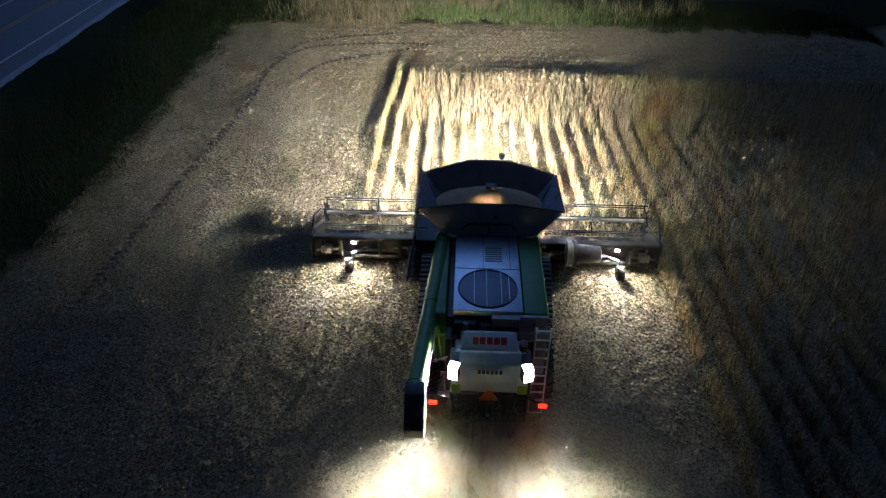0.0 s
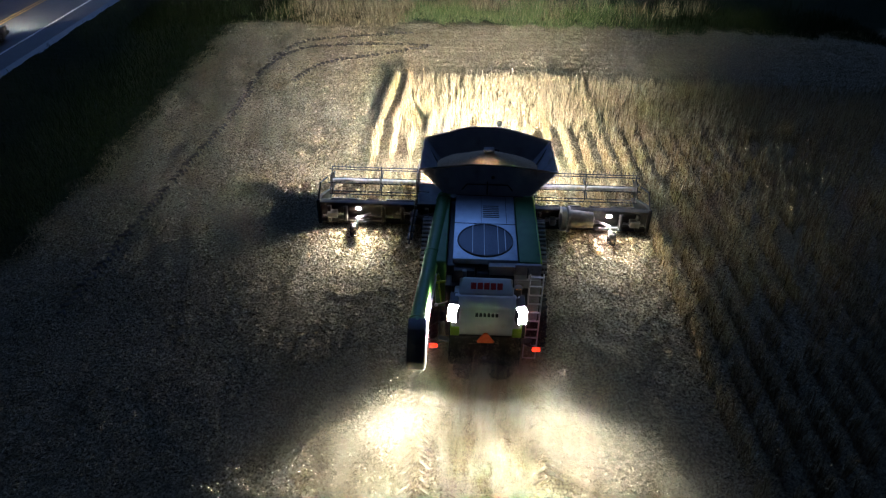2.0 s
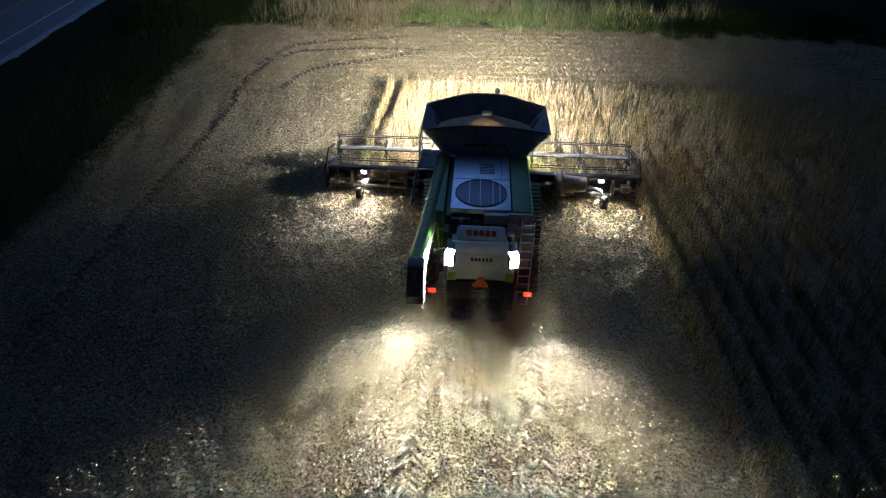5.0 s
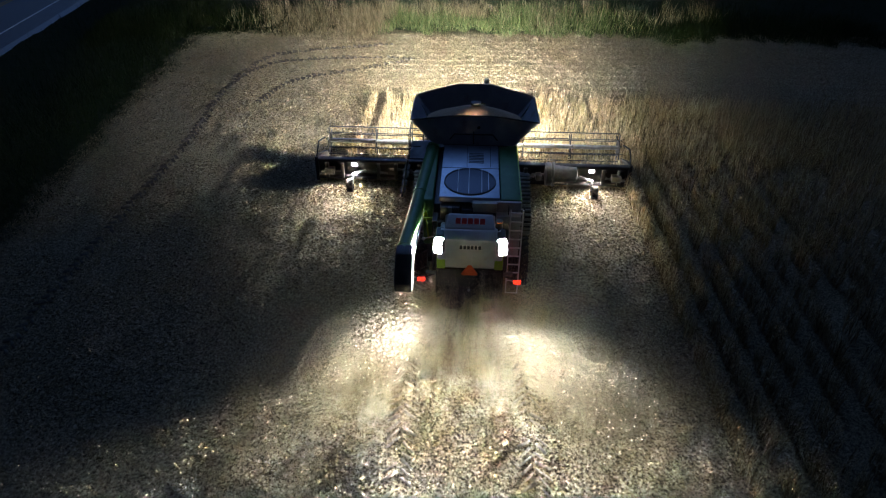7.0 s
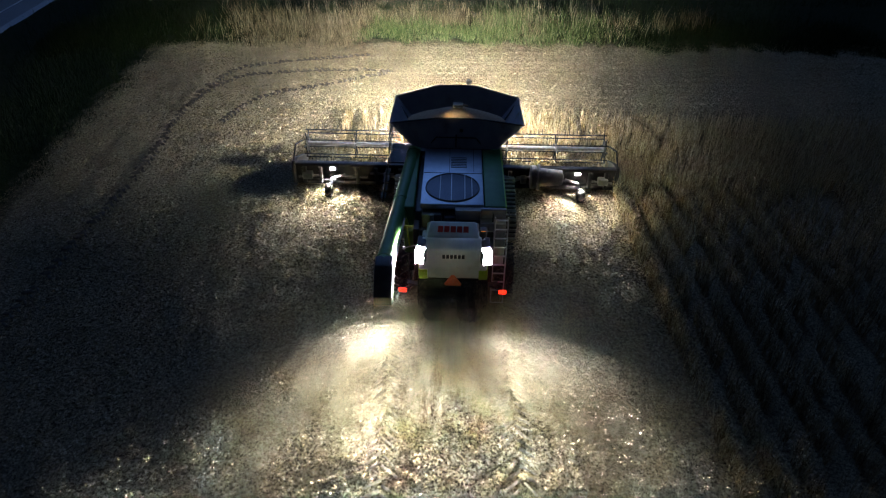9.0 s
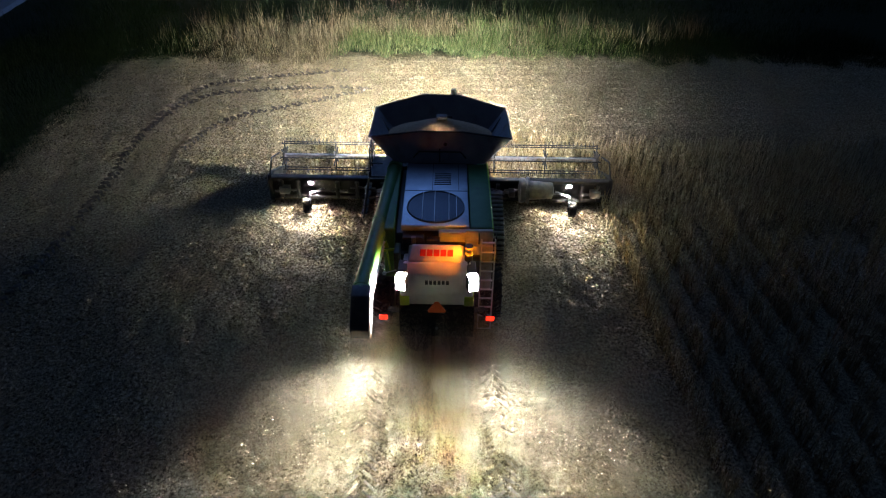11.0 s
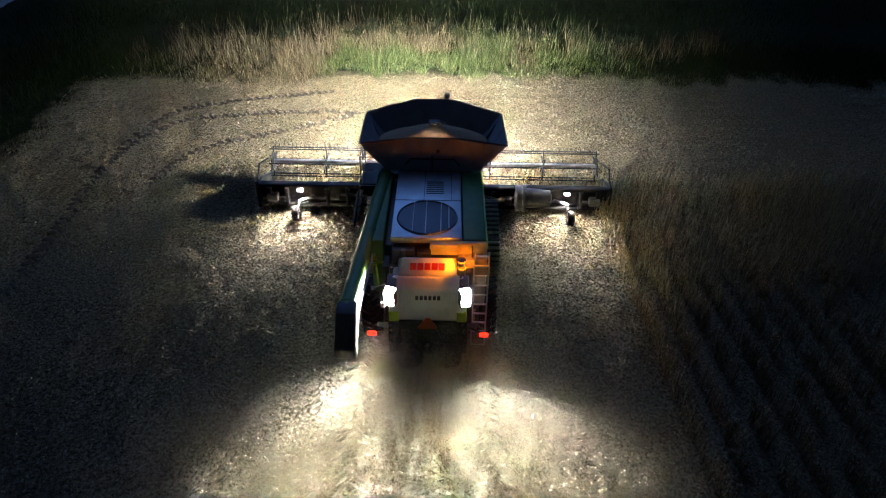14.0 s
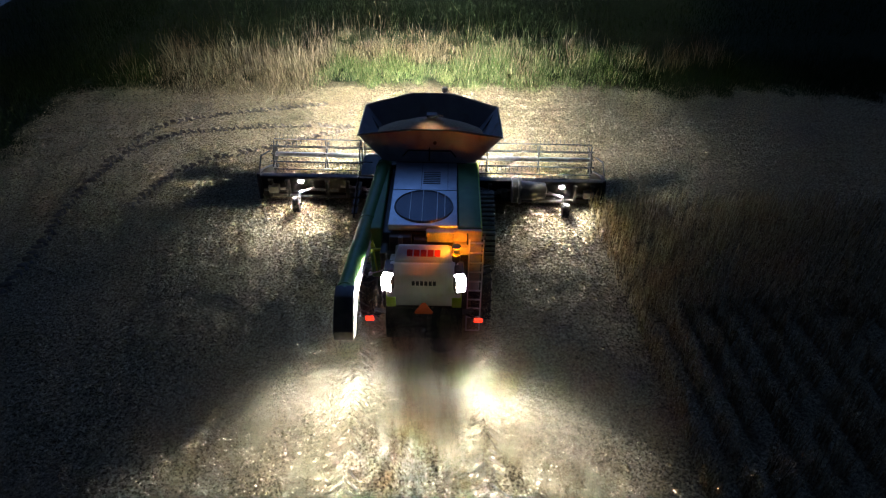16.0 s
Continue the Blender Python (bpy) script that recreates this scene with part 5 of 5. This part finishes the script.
# ---- a car that drives past on the road ----
def passing_car():
    """A dark hatchback; its space has the rear bumper's foot at the origin and the front along y."""
    car = tagged(new("car"), "dark hatchback with glowing amber tail lights on the road", "car")
    body = bmesh.new()
    prism(body, [(0.06, 0.30), (0.02, 0.62), (0.10, 0.98), (1.0, 1.02), (3.05, 0.98), (3.95, 0.86), (4.06, 0.80), (4.06, 0.34), (4.0, 0.22), (0.3, 0.22)], "x", -0.89, 0.89, 0.06)
    body = part("body", body, CARPAINT, car)
    bm = bmesh.new()
    prism(bm, [(0.16, 0.97), (0.62, 1.40), (1.3, 1.47), (2.15, 1.44), (3.05, 0.96)], "x", -0.72, 0.72, 0.08)
    part("windows", bm, GLASS, car, "dark tinted glass")
    bm = bmesh.new()
    prism(bm, [(0.60, 1.405), (1.3, 1.47), (2.1, 1.445), (2.1, 1.485), (1.3, 1.515), (0.56, 1.44)], "x", -0.70, 0.70, 0.015)
    part("roof", bm, CARPAINT, car)
    for lo, hi in ((0.0, 0.18), (4.04, 4.42)):
        bm = bmesh.new()
        box(bm, (-0.86, lo, 0.28), (0.86, hi, 0.52), 0.05)
        part("bumper", bm, DARK, car)
    bm = bmesh.new()
    box(bm, (-0.50, 4.05, 0.54), (0.50, 4.40, 0.72), 0.04)
    part("grille", bm, DARK, car)
    bm = bmesh.new()
    prism(bm, [(3.9, 0.74), (3.9, 0.865), (4.2, 0.83), (4.40, 0.76), (4.38, 0.735)], "x", -0.86, 0.86, 0.02)
    part("bonnet_lip", bm, CARPAINT, car)
    bm = bmesh.new()
    box(bm, (-0.26, -0.015, 0.60), (0.26, 0.03, 0.72), 0.005)
    plate_ = part("number_plate", bm, WHITE, car, "small white plate")
    bm = bmesh.new()
    box(bm, (-0.18, -0.02, 0.635), (0.18, -0.012, 0.685), 0)
    part("plate_bar", bm, INK, plate_)
    for s in (-1, 1):
        bm = bmesh.new()
        box(bm, (s * 0.77 - 0.13, 0.0, 0.80), (s * 0.77 + 0.13, 0.12, 0.97), 0.02)
        part("tail_light", bm, CAR_TAIL, car, "glowing amber tail light")
        lamp(car, (s * 0.66, 4.11, 0.635), (0, 1, -0.09), (0.20, 0.13), CAR_LAMP, 0.28, "headlight", "bright white headlight")
        bm = bmesh.new()
        box(bm, (s * 0.98 - 0.1, 2.62, 0.98), (s * 0.98 + 0.1, 2.76, 1.12), 0.03)
        part("mirror", bm, CARPAINT, car)
    wheels = []
    for s in (-1, 1):
        for y in (0.82, 3.42):
            wheel = new("wheel")
            wheel.parent = car
            wheel.location = (s * 0.80, y, 0.32)
            bm = bmesh.new()
            lathe(bm, [(-0.10, 0.20), (-0.105, 0.30), (-0.07, 0.32), (0.07, 0.32), (0.105, 0.30), (0.10, 0.20)], (0, 0, 0), "x", 24)
            part("tyre", bm, RUBBER, wheel)
            bm = bmesh.new()
            rod(bm, (-0.07, 0, 0), (0.07, 0, 0), 0.20, n=16)
            for k in range(5):
                a = k * math.tau / 5
                rod(bm, (s * 0.08, 0, 0), (s * 0.08, 0.18 * math.cos(a), 0.18 * math.sin(a)), 0.03, n=6)
            part("rim", bm, STEEL, wheel)
            wheels.append(wheel)
    return car, wheels


CAR, CAR_WHEELS = passing_car()


# ---- what moves ----
def motions():
    ts = [r[0] for r in DRIVE]
    at = lambda t: [float(np.interp(t, ts, [r[k] for r in DRIVE])) for k in (1, 2, 3)]
    drive = [(t, pose(x, y, 0, 0, 0, turn)) for t, x, y, turn in DRIVE]
    walk(harvester, drive)
    walk(header, drive)

    steps = [i * 0.2 for i in range(81)]
    y0 = at(0)[1]
    for wheel, radius in [(w, 0.76) for w in REAR_WHEELS] + [(w, 0.27) for w in GAUGE_WHEELS]:
        x, y, z = wheel.location
        walk(wheel, [(t, pose(x, y, z, -math.degrees((at(t)[1] - y0) / radius))) for t in steps])
    x, y, z = REEL.location
    walk(REEL, [(t, pose(x, y, z, 20 - 200 * t)) for t in steps])

    # the beacon's lamp rises out of its cup half way through, and goes round clockwise twice a second
    x, y, z = ROTOR.location
    spin = lambda t: -736.0 * (t - 11.6)
    turns = [(9.9 + 0.1 * k) for k in range(62)]
    walk(ROTOR, [(0, pose(x, y, z, 0, 0, spin(9.9))), (9.8, pose(x, y, z, 0, 0, spin(9.9)))]
         + [(t, pose(x, y, z + 0.21 * min(1.0, (t - 9.9) / 0.5), 0, 0, spin(t))) for t in turns])

    # each strip of crop is cut as the knife reaches it, tips back and is drawn in
    for ob, y in SWATHS:
        reach = [(t, at(t)[1] + 1.55) for t in np.arange(0, 16.01, 0.05)]
        hit = next((t for t, k in reach if k >= y + 0.2), None)
        rest = pose(0, y, 0)
        if hit is None or hit > 15.2:
            walk(ob, [(0, rest), (16, rest)])
            continue
        hit = max(hit, 0.2)
        walk(ob, [(0, rest), (hit, rest), (hit + 0.3, pose(0, y + 0.05, 0.0, 38)), (hit + 0.6, pose(0, y + 0.2, -0.35, 72)), (16, pose(0, y + 0.2, -1.1, 82))]
             if hit + 0.6 < 15.9 else [(0, rest), (hit, rest), (16, pose(0, y + 0.1, -0.3, 60))])

    # the car keeps one speed along its lane
    along = lambda t: 21.32 + 18.2 * (t - 2.3)
    walk(CAR, [(t, pose(-30.91, along(t), 0.165)) for t in range(17)])
    for wheel in CAR_WHEELS:
        x, y, z = wheel.location
        walk(wheel, [(k * 0.025, pose(x, y, z, -math.degrees(18.2 * k * 0.025 / 0.32))) for k in range(641)])

    for i, ob in enumerate(CLOUDS):
        rows = []
        for t in [k * 0.5 for k in range(33)]:
            x, y, turn = at(t)
            sway = Matrix.Translation((0.16 * math.sin(1.9 * t + i * 1.7), 0.25 * math.sin(1.3 * t + i * 2.3), 0.05 * math.sin(2.3 * t + i)))
            swing = pose(0, -7.7, 0) @ pose(0, 0, 0, 0, 0, 3.0 * math.sin(1.1 * t + i * 0.9)) @ pose(0, 7.7, 0)
            rows.append((t, pose(x, y, 0, 0, 0, turn) @ sway @ swing))
        walk(ob, rows)


motions()
